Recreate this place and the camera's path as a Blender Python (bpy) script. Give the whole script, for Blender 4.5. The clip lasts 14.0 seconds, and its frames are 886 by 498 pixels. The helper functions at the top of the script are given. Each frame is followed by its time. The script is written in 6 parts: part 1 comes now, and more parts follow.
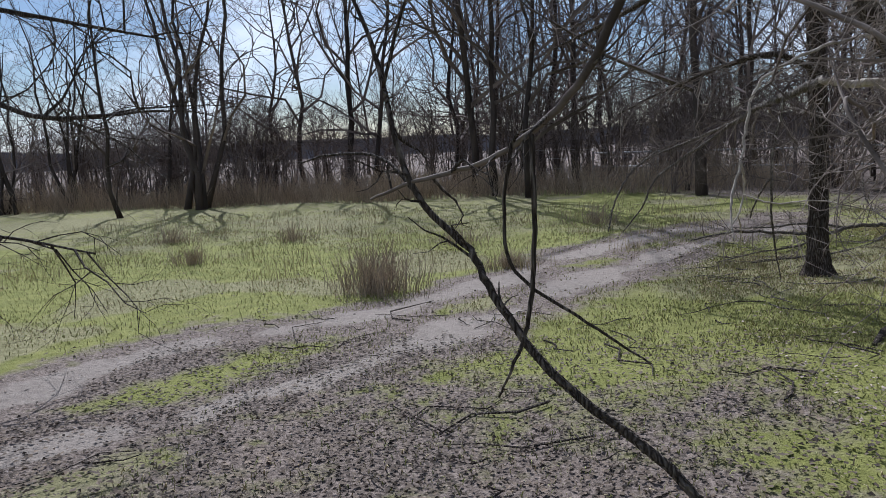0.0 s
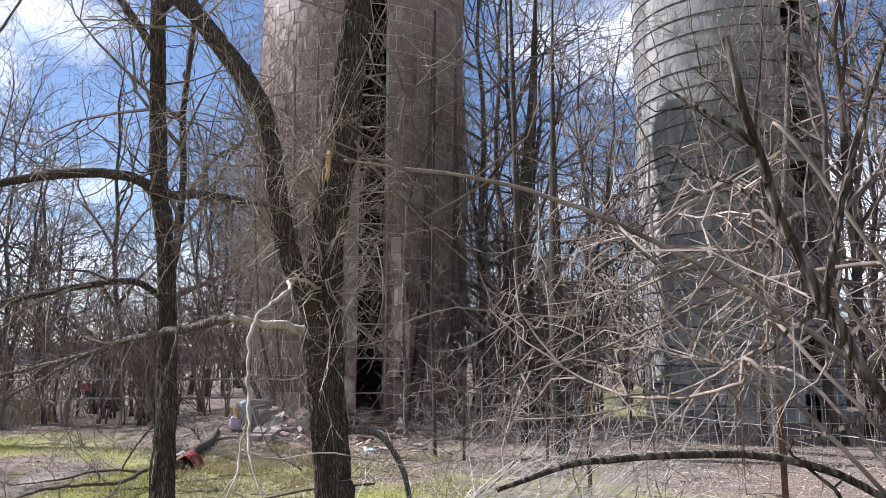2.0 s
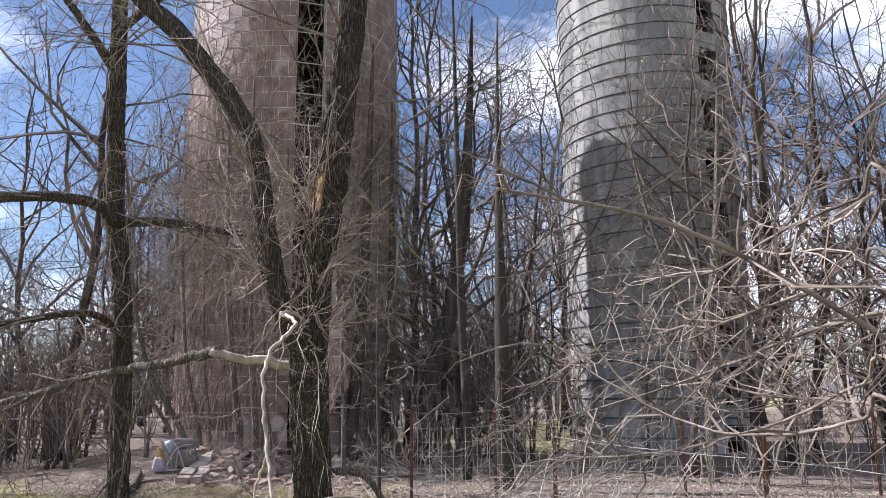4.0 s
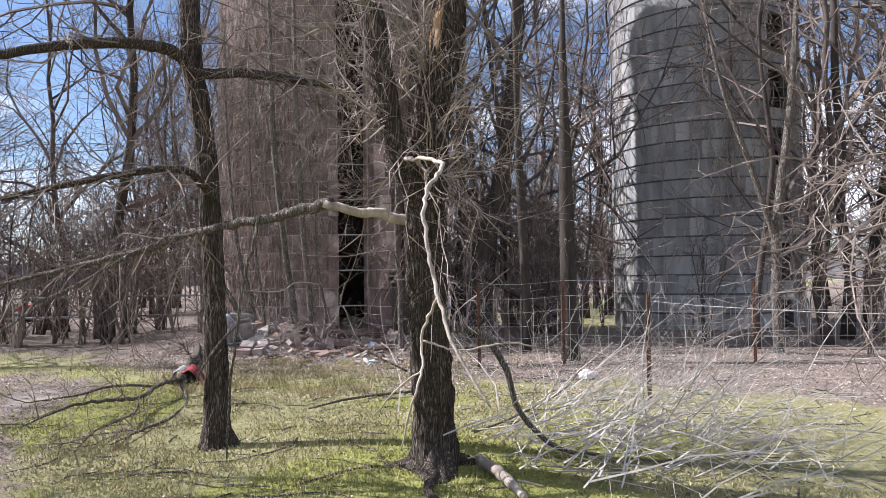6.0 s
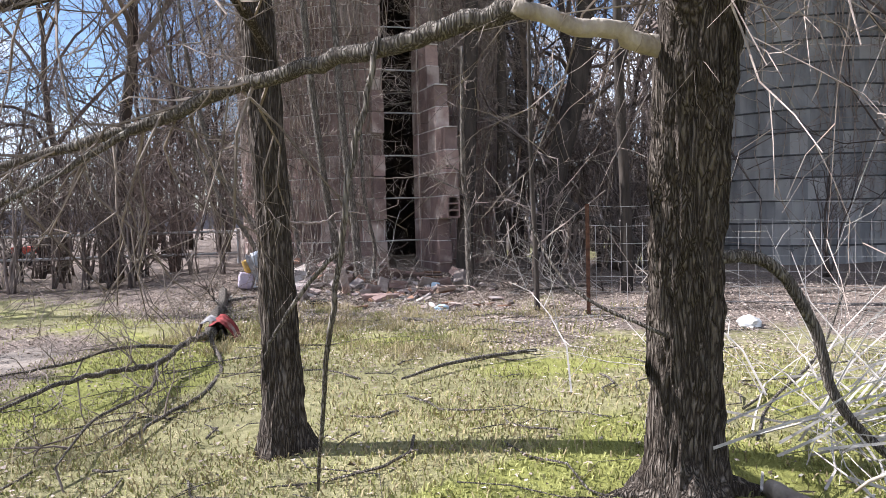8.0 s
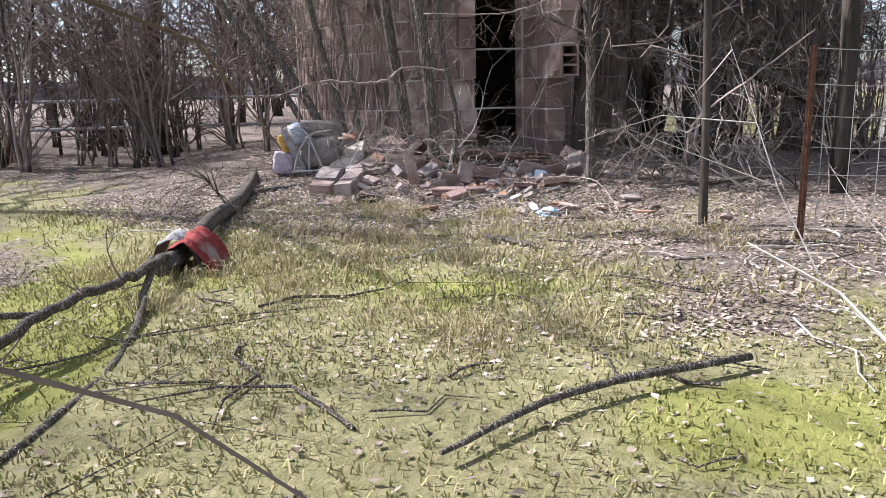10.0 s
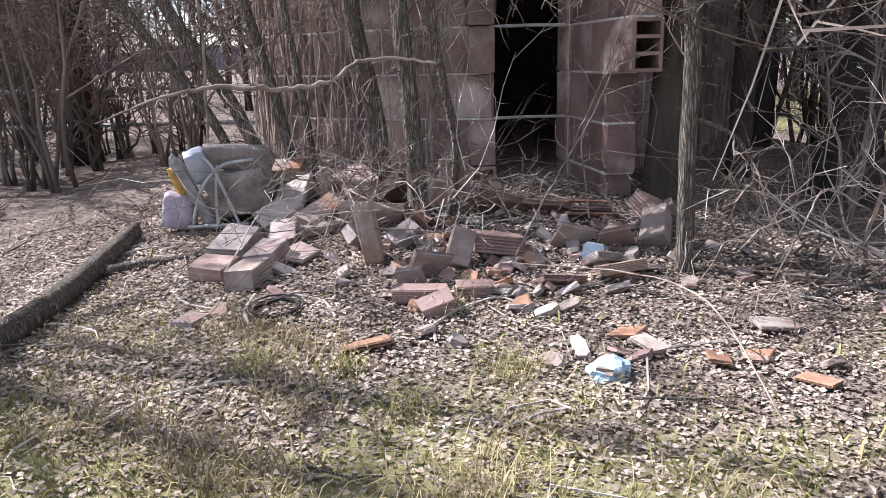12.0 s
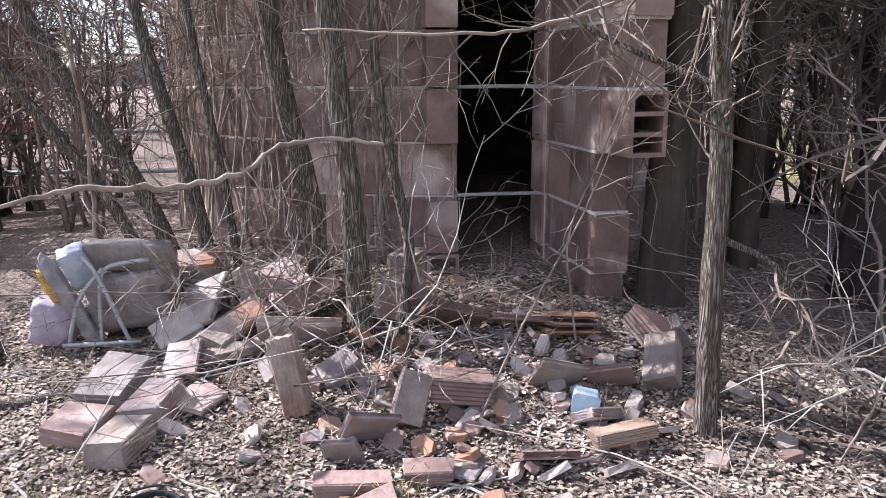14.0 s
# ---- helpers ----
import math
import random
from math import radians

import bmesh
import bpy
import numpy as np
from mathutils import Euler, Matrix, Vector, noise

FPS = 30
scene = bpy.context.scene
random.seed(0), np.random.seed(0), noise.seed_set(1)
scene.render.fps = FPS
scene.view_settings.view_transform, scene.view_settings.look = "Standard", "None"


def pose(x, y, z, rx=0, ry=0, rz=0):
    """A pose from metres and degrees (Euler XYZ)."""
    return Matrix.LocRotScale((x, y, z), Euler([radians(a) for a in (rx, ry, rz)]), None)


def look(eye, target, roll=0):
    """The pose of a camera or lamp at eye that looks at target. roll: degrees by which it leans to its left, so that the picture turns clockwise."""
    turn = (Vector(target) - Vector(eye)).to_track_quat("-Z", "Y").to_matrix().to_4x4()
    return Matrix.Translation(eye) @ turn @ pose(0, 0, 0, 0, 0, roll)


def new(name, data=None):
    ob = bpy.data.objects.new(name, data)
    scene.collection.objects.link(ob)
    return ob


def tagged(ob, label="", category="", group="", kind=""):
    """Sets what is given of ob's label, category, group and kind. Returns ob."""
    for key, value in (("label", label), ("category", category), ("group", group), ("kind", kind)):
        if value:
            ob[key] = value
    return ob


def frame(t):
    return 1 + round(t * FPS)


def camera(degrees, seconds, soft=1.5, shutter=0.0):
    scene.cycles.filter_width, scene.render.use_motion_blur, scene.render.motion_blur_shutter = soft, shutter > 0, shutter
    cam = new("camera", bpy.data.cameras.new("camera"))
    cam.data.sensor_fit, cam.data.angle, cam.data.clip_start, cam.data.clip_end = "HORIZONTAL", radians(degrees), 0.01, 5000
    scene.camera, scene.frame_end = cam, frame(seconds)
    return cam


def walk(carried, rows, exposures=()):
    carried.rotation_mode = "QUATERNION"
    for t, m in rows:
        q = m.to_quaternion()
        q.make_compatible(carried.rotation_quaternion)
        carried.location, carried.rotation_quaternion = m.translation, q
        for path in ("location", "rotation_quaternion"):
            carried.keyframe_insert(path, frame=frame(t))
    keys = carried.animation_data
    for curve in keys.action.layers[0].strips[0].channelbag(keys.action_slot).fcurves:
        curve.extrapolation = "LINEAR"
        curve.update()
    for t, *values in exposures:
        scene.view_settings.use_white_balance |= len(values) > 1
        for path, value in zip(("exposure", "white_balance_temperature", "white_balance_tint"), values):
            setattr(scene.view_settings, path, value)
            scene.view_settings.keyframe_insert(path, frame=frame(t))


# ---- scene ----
cam = camera(60.8, 14.0, soft=0.8)
PATH = [
    (0, (0.497, -0.69, 1.442), (0.26, 1.277, 1.17), -2.6),
    (0.2, (0.335, -0.509, 1.436), (0.353, 1.476, 1.19), -2.2),
    (0.5, (0.116, -0.213, 1.458), (0.457, 1.748, 1.263), -1.8),
    (1, (-0.2, 0.182, 1.488), (0.631, 2.001, 1.457), -1.2),
    (1.5, (-0.47, 0.572, 1.496), (0.792, 2.118, 1.63), 1.1),
    (2, (-0.695, 0.929, 1.526), (0.891, 2.115, 1.806), 0.0),
    (2.5, (-0.824, 1.205, 1.559), (0.838, 2.258, 1.913), 0.2),
    (2.7, (-0.855, 1.278, 1.56), (0.823, 2.293, 1.953), 0.3),
    (4.8, (-0.958, 1.551, 1.493), (0.783, 2.485, 1.809), -0.8),
    (5, (-0.967, 1.596, 1.473), (0.779, 2.537, 1.726), -0.4),
    (5.5, (-1.027, 1.849, 1.385), (0.724, 2.804, 1.534), -0.2),
    (6, (-0.963, 2.279, 1.342), (0.756, 3.299, 1.414), -0.7),
    (6.5, (-0.797, 2.803, 1.314), (0.904, 3.855, 1.321), -0.6),
    (7, (-0.476, 3.266, 1.281), (1.228, 4.313, 1.25), -1.0),
    (7.5, (-0.073, 3.732, 1.22), (1.638, 4.767, 1.172), -1.1),
    (8, (0.521, 4.237, 1.156), (2.227, 5.278, 1.072), -1.4),
    (8.5, (1.14, 4.661, 1.127), (2.827, 5.719, 0.946), -1.2),
    (9, (1.727, 5.079, 1.077), (3.377, 6.173, 0.791), 0.0),
    (9.2, (1.983, 5.23, 1.075), (3.609, 6.349, 0.752), -0.3),
    (11.3, (4.878, 6.815, 1.146), (6.241, 8.195, 0.657), -1.6),
    (11.5, (5.135, 7.007, 1.164), (6.51, 8.379, 0.686), -1.7),
    (12, (5.742, 7.511, 1.262), (7.147, 8.847, 0.77), -1.4),
    (12.5, (6.178, 7.863, 1.39), (7.592, 9.167, 0.84), -0.9),
    (13, (6.466, 8.07, 1.489), (7.869, 9.357, 0.875), -0.7),
    (13.5, (6.564, 8.171, 1.514), (7.978, 9.446, 0.904), -0.6),
    (14, (6.578, 8.2, 1.544), (8.059, 9.468, 1.096), -0.3),
]
walk(cam, [(t, look(eye, target, roll)) for t, eye, target, roll in PATH],
     exposures=[(0, 0.22, 5420, 12), (0.5, 0.55, 5600, 13), (1.0, 0.82, 5600, 14), (1.5, 1.05, 5700, 15), (2.5, 1.2, 5850, 15), (5.0, 1.2, 5850, 16), (8.5, 1.45, 5780, 14), (9.2, 1.42, 5800, 14), (11.5, 1.4, 5870, 15), (13.0, 1.65, 5850, 17), (14.0, 1.68, 5800, 18)])

# ---- world and sun ----
SUN_DIR = Vector((0.31, -0.951, 0)).normalized()
SUN_ELEV = radians(43)
world = bpy.data.worlds.new("world")
scene.world = world
world.use_nodes = True
wn, wl = world.node_tree.nodes, world.node_tree.links
wn.clear()
w_out = wn.new("ShaderNodeOutputWorld")
w_bg = wn.new("ShaderNodeBackground")
w_sky = wn.new("ShaderNodeTexSky")
w_sky.sky_type = "NISHITA"
w_sky.sun_disc = False
w_sky.sun_elevation = SUN_ELEV
w_sky.sun_rotation = math.atan2(-SUN_DIR.x, -SUN_DIR.y)
w_sky.air_density, w_sky.dust_density, w_sky.ozone_density = 1.0, 0.55, 2.2
w_bg.inputs["Strength"].default_value = 0.058
w_tc = wn.new("ShaderNodeTexCoord")
w_map = wn.new("ShaderNodeMapping")
w_map.inputs["Scale"].default_value = (1.0, 1.0, 2.4)
w_noise = wn.new("ShaderNodeTexNoise")
w_noise.inputs["Scale"].default_value = 2.3
w_noise.inputs["Detail"].default_value = 7
w_noise.inputs["Roughness"].default_value = 0.58
w_ramp = wn.new("ShaderNodeValToRGB")
w_ramp.color_ramp.elements[0].position, w_ramp.color_ramp.elements[1].position = 0.47, 0.66
w_mix = wn.new("ShaderNodeMixRGB")
w_mix.inputs["Color2"].default_value = (15, 15.1, 15.3, 1)
wl.new(w_tc.outputs["Generated"], w_map.inputs["Vector"])
wl.new(w_map.outputs["Vector"], w_noise.inputs["Vector"])
wl.new(w_noise.outputs["Fac"], w_ramp.inputs["Fac"])
wl.new(w_ramp.outputs["Color"], w_mix.inputs["Fac"])
wl.new(w_sky.outputs["Color"], w_mix.inputs["Color1"])
wl.new(w_mix.outputs["Color"], w_bg.inputs["Color"])
wl.new(w_bg.outputs["Background"], w_out.inputs["Surface"])

sun = new("sun", bpy.data.lights.new("sun", "SUN"))
sun.data.energy = 5.0
sun.data.angle = radians(0.53)
sun.data.color = (1.0, 0.955, 0.895)
to_sun = Vector((-SUN_DIR.x * math.cos(SUN_ELEV), -SUN_DIR.y * math.cos(SUN_ELEV), math.sin(SUN_ELEV)))
sun.matrix_world = look((0, 0, 30), Vector((0, 0, 30)) - to_sun)


# ---- materials ----
def surf(name, dark, light, scale=8.0, rough=0.9, bump=0.4, stretch=(1, 1, 1), wear=None, wear_scale=1.2, wear_at=0.56, spread=0.0, bump_scale=None, metal=0.0, per_island=0.0):
    """Two-tone grain, a second larger-scale tone for stains and wear, and fine relief."""
    m = bpy.data.materials.new(name)
    m.use_nodes = True
    n, l = m.node_tree.nodes, m.node_tree.links
    b = n["Principled BSDF"]
    tc, mp = n.new("ShaderNodeTexCoord"), n.new("ShaderNodeMapping")
    mp.inputs["Scale"].default_value = stretch
    l.new(tc.outputs["Object"], mp.inputs["Vector"])
    info = n.new("ShaderNodeObjectInfo")
    shift = n.new("ShaderNodeVectorMath")
    shift.operation = "MULTIPLY_ADD"
    shift.inputs[1].default_value = (1, 1, 1)
    scl = n.new("ShaderNodeVectorMath")
    scl.operation = "SCALE"
    scl.inputs[0].default_value = (7.3, 3.1, 5.7)
    l.new(info.outputs["Random"], scl.inputs["Scale"])
    l.new(mp.outputs["Vector"], shift.inputs[0])
    l.new(scl.outputs["Vector"], shift.inputs[2])
    g = n.new("ShaderNodeTexNoise")
    g.inputs["Scale"].default_value, g.inputs["Detail"].default_value, g.inputs["Roughness"].default_value = scale, 8, 0.62
    l.new(shift.outputs["Vector"], g.inputs["Vector"])
    r = n.new("ShaderNodeValToRGB")
    r.color_ramp.elements[0].position, r.color_ramp.elements[1].position = 0.32, 0.68
    r.color_ramp.elements[0].color, r.color_ramp.elements[1].color = (*dark, 1), (*light, 1)
    l.new(g.outputs["Fac"], r.inputs["Fac"])
    col = r.outputs["Color"]
    if wear:
        w = n.new("ShaderNodeTexNoise")
        w.inputs["Scale"].default_value, w.inputs["Detail"].default_value = wear_scale, 5
        l.new(shift.outputs["Vector"], w.inputs["Vector"])
        wr = n.new("ShaderNodeValToRGB")
        wr.color_ramp.elements[0].position, wr.color_ramp.elements[1].position = wear_at - 0.06, wear_at + 0.08
        l.new(w.outputs["Fac"], wr.inputs["Fac"])
        mx = n.new("ShaderNodeMixRGB")
        mx.inputs["Color2"].default_value = (*wear, 1)
        l.new(wr.outputs["Color"], mx.inputs["Fac"])
        l.new(col, mx.inputs["Color1"])
        col = mx.outputs["Color"]
    if spread or per_island:
        hs = n.new("ShaderNodeHueSaturation")
        rng = n.new("ShaderNodeMapRange")
        s = spread or per_island
        rng.inputs["To Min"].default_value, rng.inputs["To Max"].default_value = 1 - s, 1 + s
        if spread:
            l.new(info.outputs["Random"], rng.inputs["Value"])
        else:
            geo = n.new("ShaderNodeNewGeometry")
            l.new(geo.outputs["Random Per Island"], rng.inputs["Value"])
        l.new(rng.outputs["Result"], hs.inputs["Value"])
        l.new(col, hs.inputs["Color"])
        col = hs.outputs["Color"]
    l.new(col, b.inputs["Base Color"])
    b.inputs["Roughness"].default_value = rough
    b.inputs["Metallic"].default_value = metal
    b.inputs["Specular IOR Level"].default_value = 0.25
    if bump:
        bn = n.new("ShaderNodeTexNoise")
        bn.inputs["Scale"].default_value, bn.inputs["Detail"].default_value = bump_scale or scale * 2.5, 6
        l.new(mp.outputs["Vector"], bn.inputs["Vector"])
        bp = n.new("ShaderNodeBump")
        bp.inputs["Strength"].default_value, bp.inputs["Distance"].default_value = bump, 0.02
        l.new(bn.outputs["Fac"], bp.inputs["Height"])
        l.new(bp.outputs["Normal"], b.inputs["Normal"])
    return m


def bark_material(name, crack, ridge, tip, scale=26.0):
    """Furrowed bark: long broken ridges, colour following the relief, dark in the cracks, paler on the tips."""
    m = bpy.data.materials.new(name)
    m.use_nodes = True
    n, l = m.node_tree.nodes, m.node_tree.links
    b = n["Principled BSDF"]
    tc, mp = n.new("ShaderNodeTexCoord"), n.new("ShaderNodeMapping")
    mp.inputs["Scale"].default_value = (1, 1, 0.11)
    l.new(tc.outputs["Object"], mp.inputs["Vector"])
    wob = n.new("ShaderNodeTexNoise")
    wob.inputs["Scale"].default_value, wob.inputs["Detail"].default_value = 9, 4
    l.new(mp.outputs["Vector"], wob.inputs["Vector"])
    add = n.new("ShaderNodeVectorMath")
    add.operation = "MULTIPLY_ADD"
    add.inputs[1].default_value = (0.17, 0.17, 0.17)
    l.new(wob.outputs["Color"], add.inputs[0])
    l.new(mp.outputs["Vector"], add.inputs[2])
    vor = n.new("ShaderNodeTexVoronoi")
    vor.feature = "DISTANCE_TO_EDGE"
    vor.inputs["Scale"].default_value = scale
    l.new(add.outputs["Vector"], vor.inputs["Vector"])
    fine = n.new("ShaderNodeTexNoise")
    fine.inputs["Scale"].default_value, fine.inputs["Detail"].default_value = scale * 3, 8
    l.new(mp.outputs["Vector"], fine.inputs["Vector"])
    mul = n.new("ShaderNodeMath")
    mul.operation = "MULTIPLY_ADD"
    l.new(fine.outputs["Fac"], mul.inputs[0])
    mul.inputs[1].default_value = 0.30
    l.new(vor.outputs["Distance"], mul.inputs[2])
    r = n.new("ShaderNodeValToRGB")
    r.color_ramp.elements[0].position, r.color_ramp.elements[1].position = 0.10, 0.52
    r.color_ramp.elements[0].color, r.color_ramp.elements[1].color = (*crack, 1), (*tip, 1)
    e = r.color_ramp.elements.new(0.26)
    e.color = (*ridge, 1)
    l.new(mul.outputs["Value"], r.inputs["Fac"])
    l.new(r.outputs["Color"], b.inputs["Base Color"])
    b.inputs["Roughness"].default_value = 0.95
    b.inputs["Specular IOR Level"].default_value = 0.15
    bp = n.new("ShaderNodeBump")
    bp.inputs["Strength"].default_value, bp.inputs["Distance"].default_value = 1.0, 0.03
    l.new(mul.outputs["Value"], bp.inputs["Height"])
    l.new(bp.outputs["Normal"], b.inputs["Normal"])
    return m


BARK = bark_material("bark", (0.02, 0.015, 0.012), (0.07, 0.055, 0.043), (0.19, 0.158, 0.13), 62)
BARK_GREY = bark_material("grey_bark", (0.035, 0.027, 0.022), (0.14, 0.118, 0.097), (0.32, 0.28, 0.235), 70)
BARK_DARK = surf("dark_bark", (0.022, 0.018, 0.015), (0.075, 0.06, 0.048), 8, 0.95, 0.8, (1, 1, 0.2), spread=0.25)
BARK_FAR = surf("far_bark", (0.028, 0.022, 0.019), (0.085, 0.067, 0.057), 3, 0.95, 0.0, (1, 1, 0.3), spread=0.35)
TWIG = surf("twig_bark", (0.05, 0.038, 0.031), (0.28, 0.225, 0.185), 4, 0.9, 0.0, spread=0.25)
TWIG_FAR = surf("far_twig_bark", (0.04, 0.03, 0.026), (0.24, 0.19, 0.163), 0.9, 0.95, 0.0, spread=0.3)
TWIG_PALE = surf("dead_twig", (0.29, 0.26, 0.225), (0.54, 0.49, 0.43), 8, 0.9, 0.3)
VINE = surf("vine_stem", (0.10, 0.075, 0.06), (0.42, 0.345, 0.29), 5, 0.9, 0.0, spread=0.2)
DEADWOOD = surf("bare_dead_wood", (0.22, 0.18, 0.14), (0.50, 0.43, 0.35), 12, 0.85, 0.7, (1, 1, 0.25), wear=(0.15, 0.12, 0.095), wear_scale=2.5)
RAWWOOD = surf("raw_split_wood", (0.30, 0.17, 0.07), (0.52, 0.33, 0.16), 14, 0.8, 0.6, (1, 1, 0.12))
TILE = surf("glazed_clay_tile", (0.15, 0.098, 0.086), (0.29, 0.20, 0.172), 3.5, 0.55, 0.35, wear=(0.40, 0.32, 0.28), wear_scale=2.6, wear_at=0.60, spread=0.30, bump_scale=30)
TILE_RAW = surf("broken_clay", (0.24, 0.19, 0.16), (0.40, 0.33, 0.285), 10, 0.92, 0.6, wear=(0.27, 0.145, 0.09), wear_scale=2.0, wear_at=0.58, spread=0.25, bump_scale=34)
TILE_ORANGE = surf("orange_clay", (0.20, 0.11, 0.07), (0.34, 0.20, 0.13), 9, 0.9, 0.6, wear=(0.3, 0.22, 0.17), wear_at=0.6, spread=0.2)
MORTAR = surf("pale_mortar", (0.42, 0.38, 0.345), (0.60, 0.555, 0.51), 12, 0.95, 0.7, wear=(0.30, 0.25, 0.22), wear_scale=1.6, wear_at=0.62)
# Near-black colour standing in for shade inside the tile silo.
SHADE_LINING = surf("shade_dark_lining", (0.03, 0.022, 0.02), (0.07, 0.05, 0.042), 8, 0.95, 0.4)
STAVE = surf("grey_concrete_stave", (0.16, 0.16, 0.162), (0.31, 0.30, 0.29), 3.0, 0.92, 0.5, (1, 1, 0.25), wear=(0.36, 0.345, 0.325), wear_scale=1.4, wear_at=0.57, spread=0.08, bump_scale=18)
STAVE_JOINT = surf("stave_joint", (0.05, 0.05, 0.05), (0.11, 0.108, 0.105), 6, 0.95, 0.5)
RUST = surf("rusty_steel", (0.075, 0.04, 0.028), (0.20, 0.10, 0.06), 20, 0.8, 0.5, metal=0.3)
WIRE = surf("weathered_wire", (0.30, 0.28, 0.26), (0.52, 0.49, 0.46), 20, 0.5, 0.0, metal=0.5)
PIPE = surf("galvanised_pipe", (0.30, 0.30, 0.30), (0.45, 0.44, 0.43), 10, 0.6, 0.1, metal=0.4)
LEAF = surf("dead_leaf", (0.15, 0.112, 0.085), (0.47, 0.385, 0.315), 2.5, 0.85, 0.0, per_island=0.5)
# Browner leaves, with the darkness of backlight put into their colour too.
LEAF_BACKLIT = surf("backlit_brown_leaf", (0.045, 0.032, 0.022), (0.19, 0.142, 0.10), 2.5, 0.85, 0.0, per_island=0.5)
BLADE = surf("green_blade", (0.18, 0.18, 0.055), (0.32, 0.31, 0.11), 1.2, 0.75, 0.0, per_island=0.35)
STRAW = surf("dry_grass", (0.24, 0.19, 0.095), (0.44, 0.36, 0.20), 1.5, 0.85, 0.0, per_island=0.3)
STRAW_BROWN = surf("brown_dry_grass", (0.24, 0.18, 0.125), (0.44, 0.35, 0.25), 1.5, 0.9, 0.0, per_island=0.35)
RUBBER = surf("old_rubber", (0.012, 0.012, 0.012), (0.035, 0.034, 0.033), 20, 0.8, 0.4)
CLOTH_RED = surf("faded_red_cloth", (0.13, 0.018, 0.018), (0.27, 0.05, 0.045), 14, 0.95, 0.5, wear=(0.30, 0.25, 0.23), wear_at=0.6, wear_scale=4)
CLOTH_GREY = surf("dirty_grey_cloth", (0.16, 0.15, 0.15), (0.34, 0.32, 0.31), 12, 0.95, 0.5)
CLOTH_BLUE = surf("pale_blue_plastic", (0.25, 0.36, 0.46), (0.45, 0.55, 0.62), 10, 0.5, 0.3)
CLOTH_BROWN = surf("brown_canvas", (0.15, 0.13, 0.118), (0.30, 0.265, 0.24), 12, 0.95, 0.5)
CLOTH_PALE = surf("pale_blue_grey_cloth", (0.26, 0.28, 0.32), (0.44, 0.46, 0.50), 11, 0.9, 0.5)
FOAM = surf("yellow_foam", (0.45, 0.25, 0.05), (0.66, 0.42, 0.12), 16, 0.95, 0.8)
LILAC = surf("dusty_lilac_cloth", (0.28, 0.23, 0.28), (0.44, 0.38, 0.42), 12, 0.9, 0.4)
RED_PAINT = surf("faded_red_paint", (0.42, 0.07, 0.04), (0.55, 0.12, 0.08), 4, 0.6, 0.1)
WHITE_STONE = surf("pale_stone", (0.50, 0.48, 0.45), (0.70, 0.68, 0.64), 8, 0.9, 0.5)
# Greyed base colour, with distance haze painted in.
FAR_HILL = surf("far_woods_hazed", (0.12, 0.11, 0.118), (0.17, 0.16, 0.168), 0.08, 1.0, 0.0)


# ---- mesh helpers ----
class Geo:
    """Collects vertices and faces of one mesh."""

    def __init__(self):
        self.v, self.f = [], []

    def tube(self, pts, rads, n=6, cap=True):
        pts = [Vector(p) for p in pts]
        k = len(pts)
        base = len(self.v)
        side = None
        for i in range(k):
            d = (pts[min(i + 1, k - 1)] - pts[max(i - 1, 0)])
            d = d.normalized() if d.length > 1e-9 else Vector((0, 0, 1))
            if side is None:
                side = d.orthogonal().normalized()
            else:
                side = side - d * side.dot(d)
                side = side.normalized() if side.length > 1e-6 else d.orthogonal().normalized()
            other = d.cross(side)
            for j in range(n):
                a = 2 * math.pi * j / n
                self.v.append(pts[i] + (side * math.cos(a) + other * math.sin(a)) * rads[i])
        for i in range(k - 1):
            for j in range(n):
                a, b = base + i * n + j, base + i * n + (j + 1) % n
                self.f.append((a, b, b + n, a + n))
        if cap:
            self.f.append(tuple(base + (k - 1) * n + j for j in range(n)))
            self.f.append(tuple(base + n - 1 - j for j in range(n)))

    def add(self, verts, faces):
        base = len(self.v)
        self.v.extend(Vector(p) for p in verts)
        self.f.extend(tuple(base + i for i in f) for f in faces)

    def box(self, m, sx, sy, sz, bev=0.0):
        """A block centred on the pose m; its long edges along x chamfered by bev."""
        hx, hy, hz = sx / 2, sy / 2, sz / 2
        b = bev
        prof = [(-hy + b, -hz), (hy - b, -hz), (hy, -hz + b), (hy, hz - b), (hy - b, hz), (-hy + b, hz), (-hy, hz - b), (-hy, -hz + b)] if b else [(-hy, -hz), (hy, -hz), (hy, hz), (-hy, hz)]
        k = len(prof)
        vs = [m @ Vector((-hx, y, z)) for y, z in prof] + [m @ Vector((hx, y, z)) for y, z in prof]
        fs = [(i, (i + 1) % k, k + (i + 1) % k, k + i) for i in range(k)] + [tuple(range(k - 1, -1, -1)), tuple(range(k, 2 * k))]
        self.add(vs, fs)

    def mesh(self, name, material, smooth=False):
        me = bpy.data.meshes.new(name)
        me.from_pydata([tuple(p) for p in self.v], [], self.f)
        me.materials.append(material)
        if smooth:
            me.polygons.foreach_set("use_smooth", [True] * len(me.polygons))
        me.update()
        return me


def part(name, geo, material, parent=None, label="", smooth=False, m=None):
    ob = new(name, geo.mesh(name, material, smooth) if isinstance(geo, Geo) else geo)
    if parent is not None:
        ob.parent = parent
    if m is not None:
        ob.matrix_local = m
    if label:
        ob["label"] = label
    return ob


def thing(name, m, label, category, group="", kind=""):
    ob = new(name)
    ob.empty_display_size = 0.2
    ob.matrix_world = m
    return tagged(ob, label, category, group, kind)


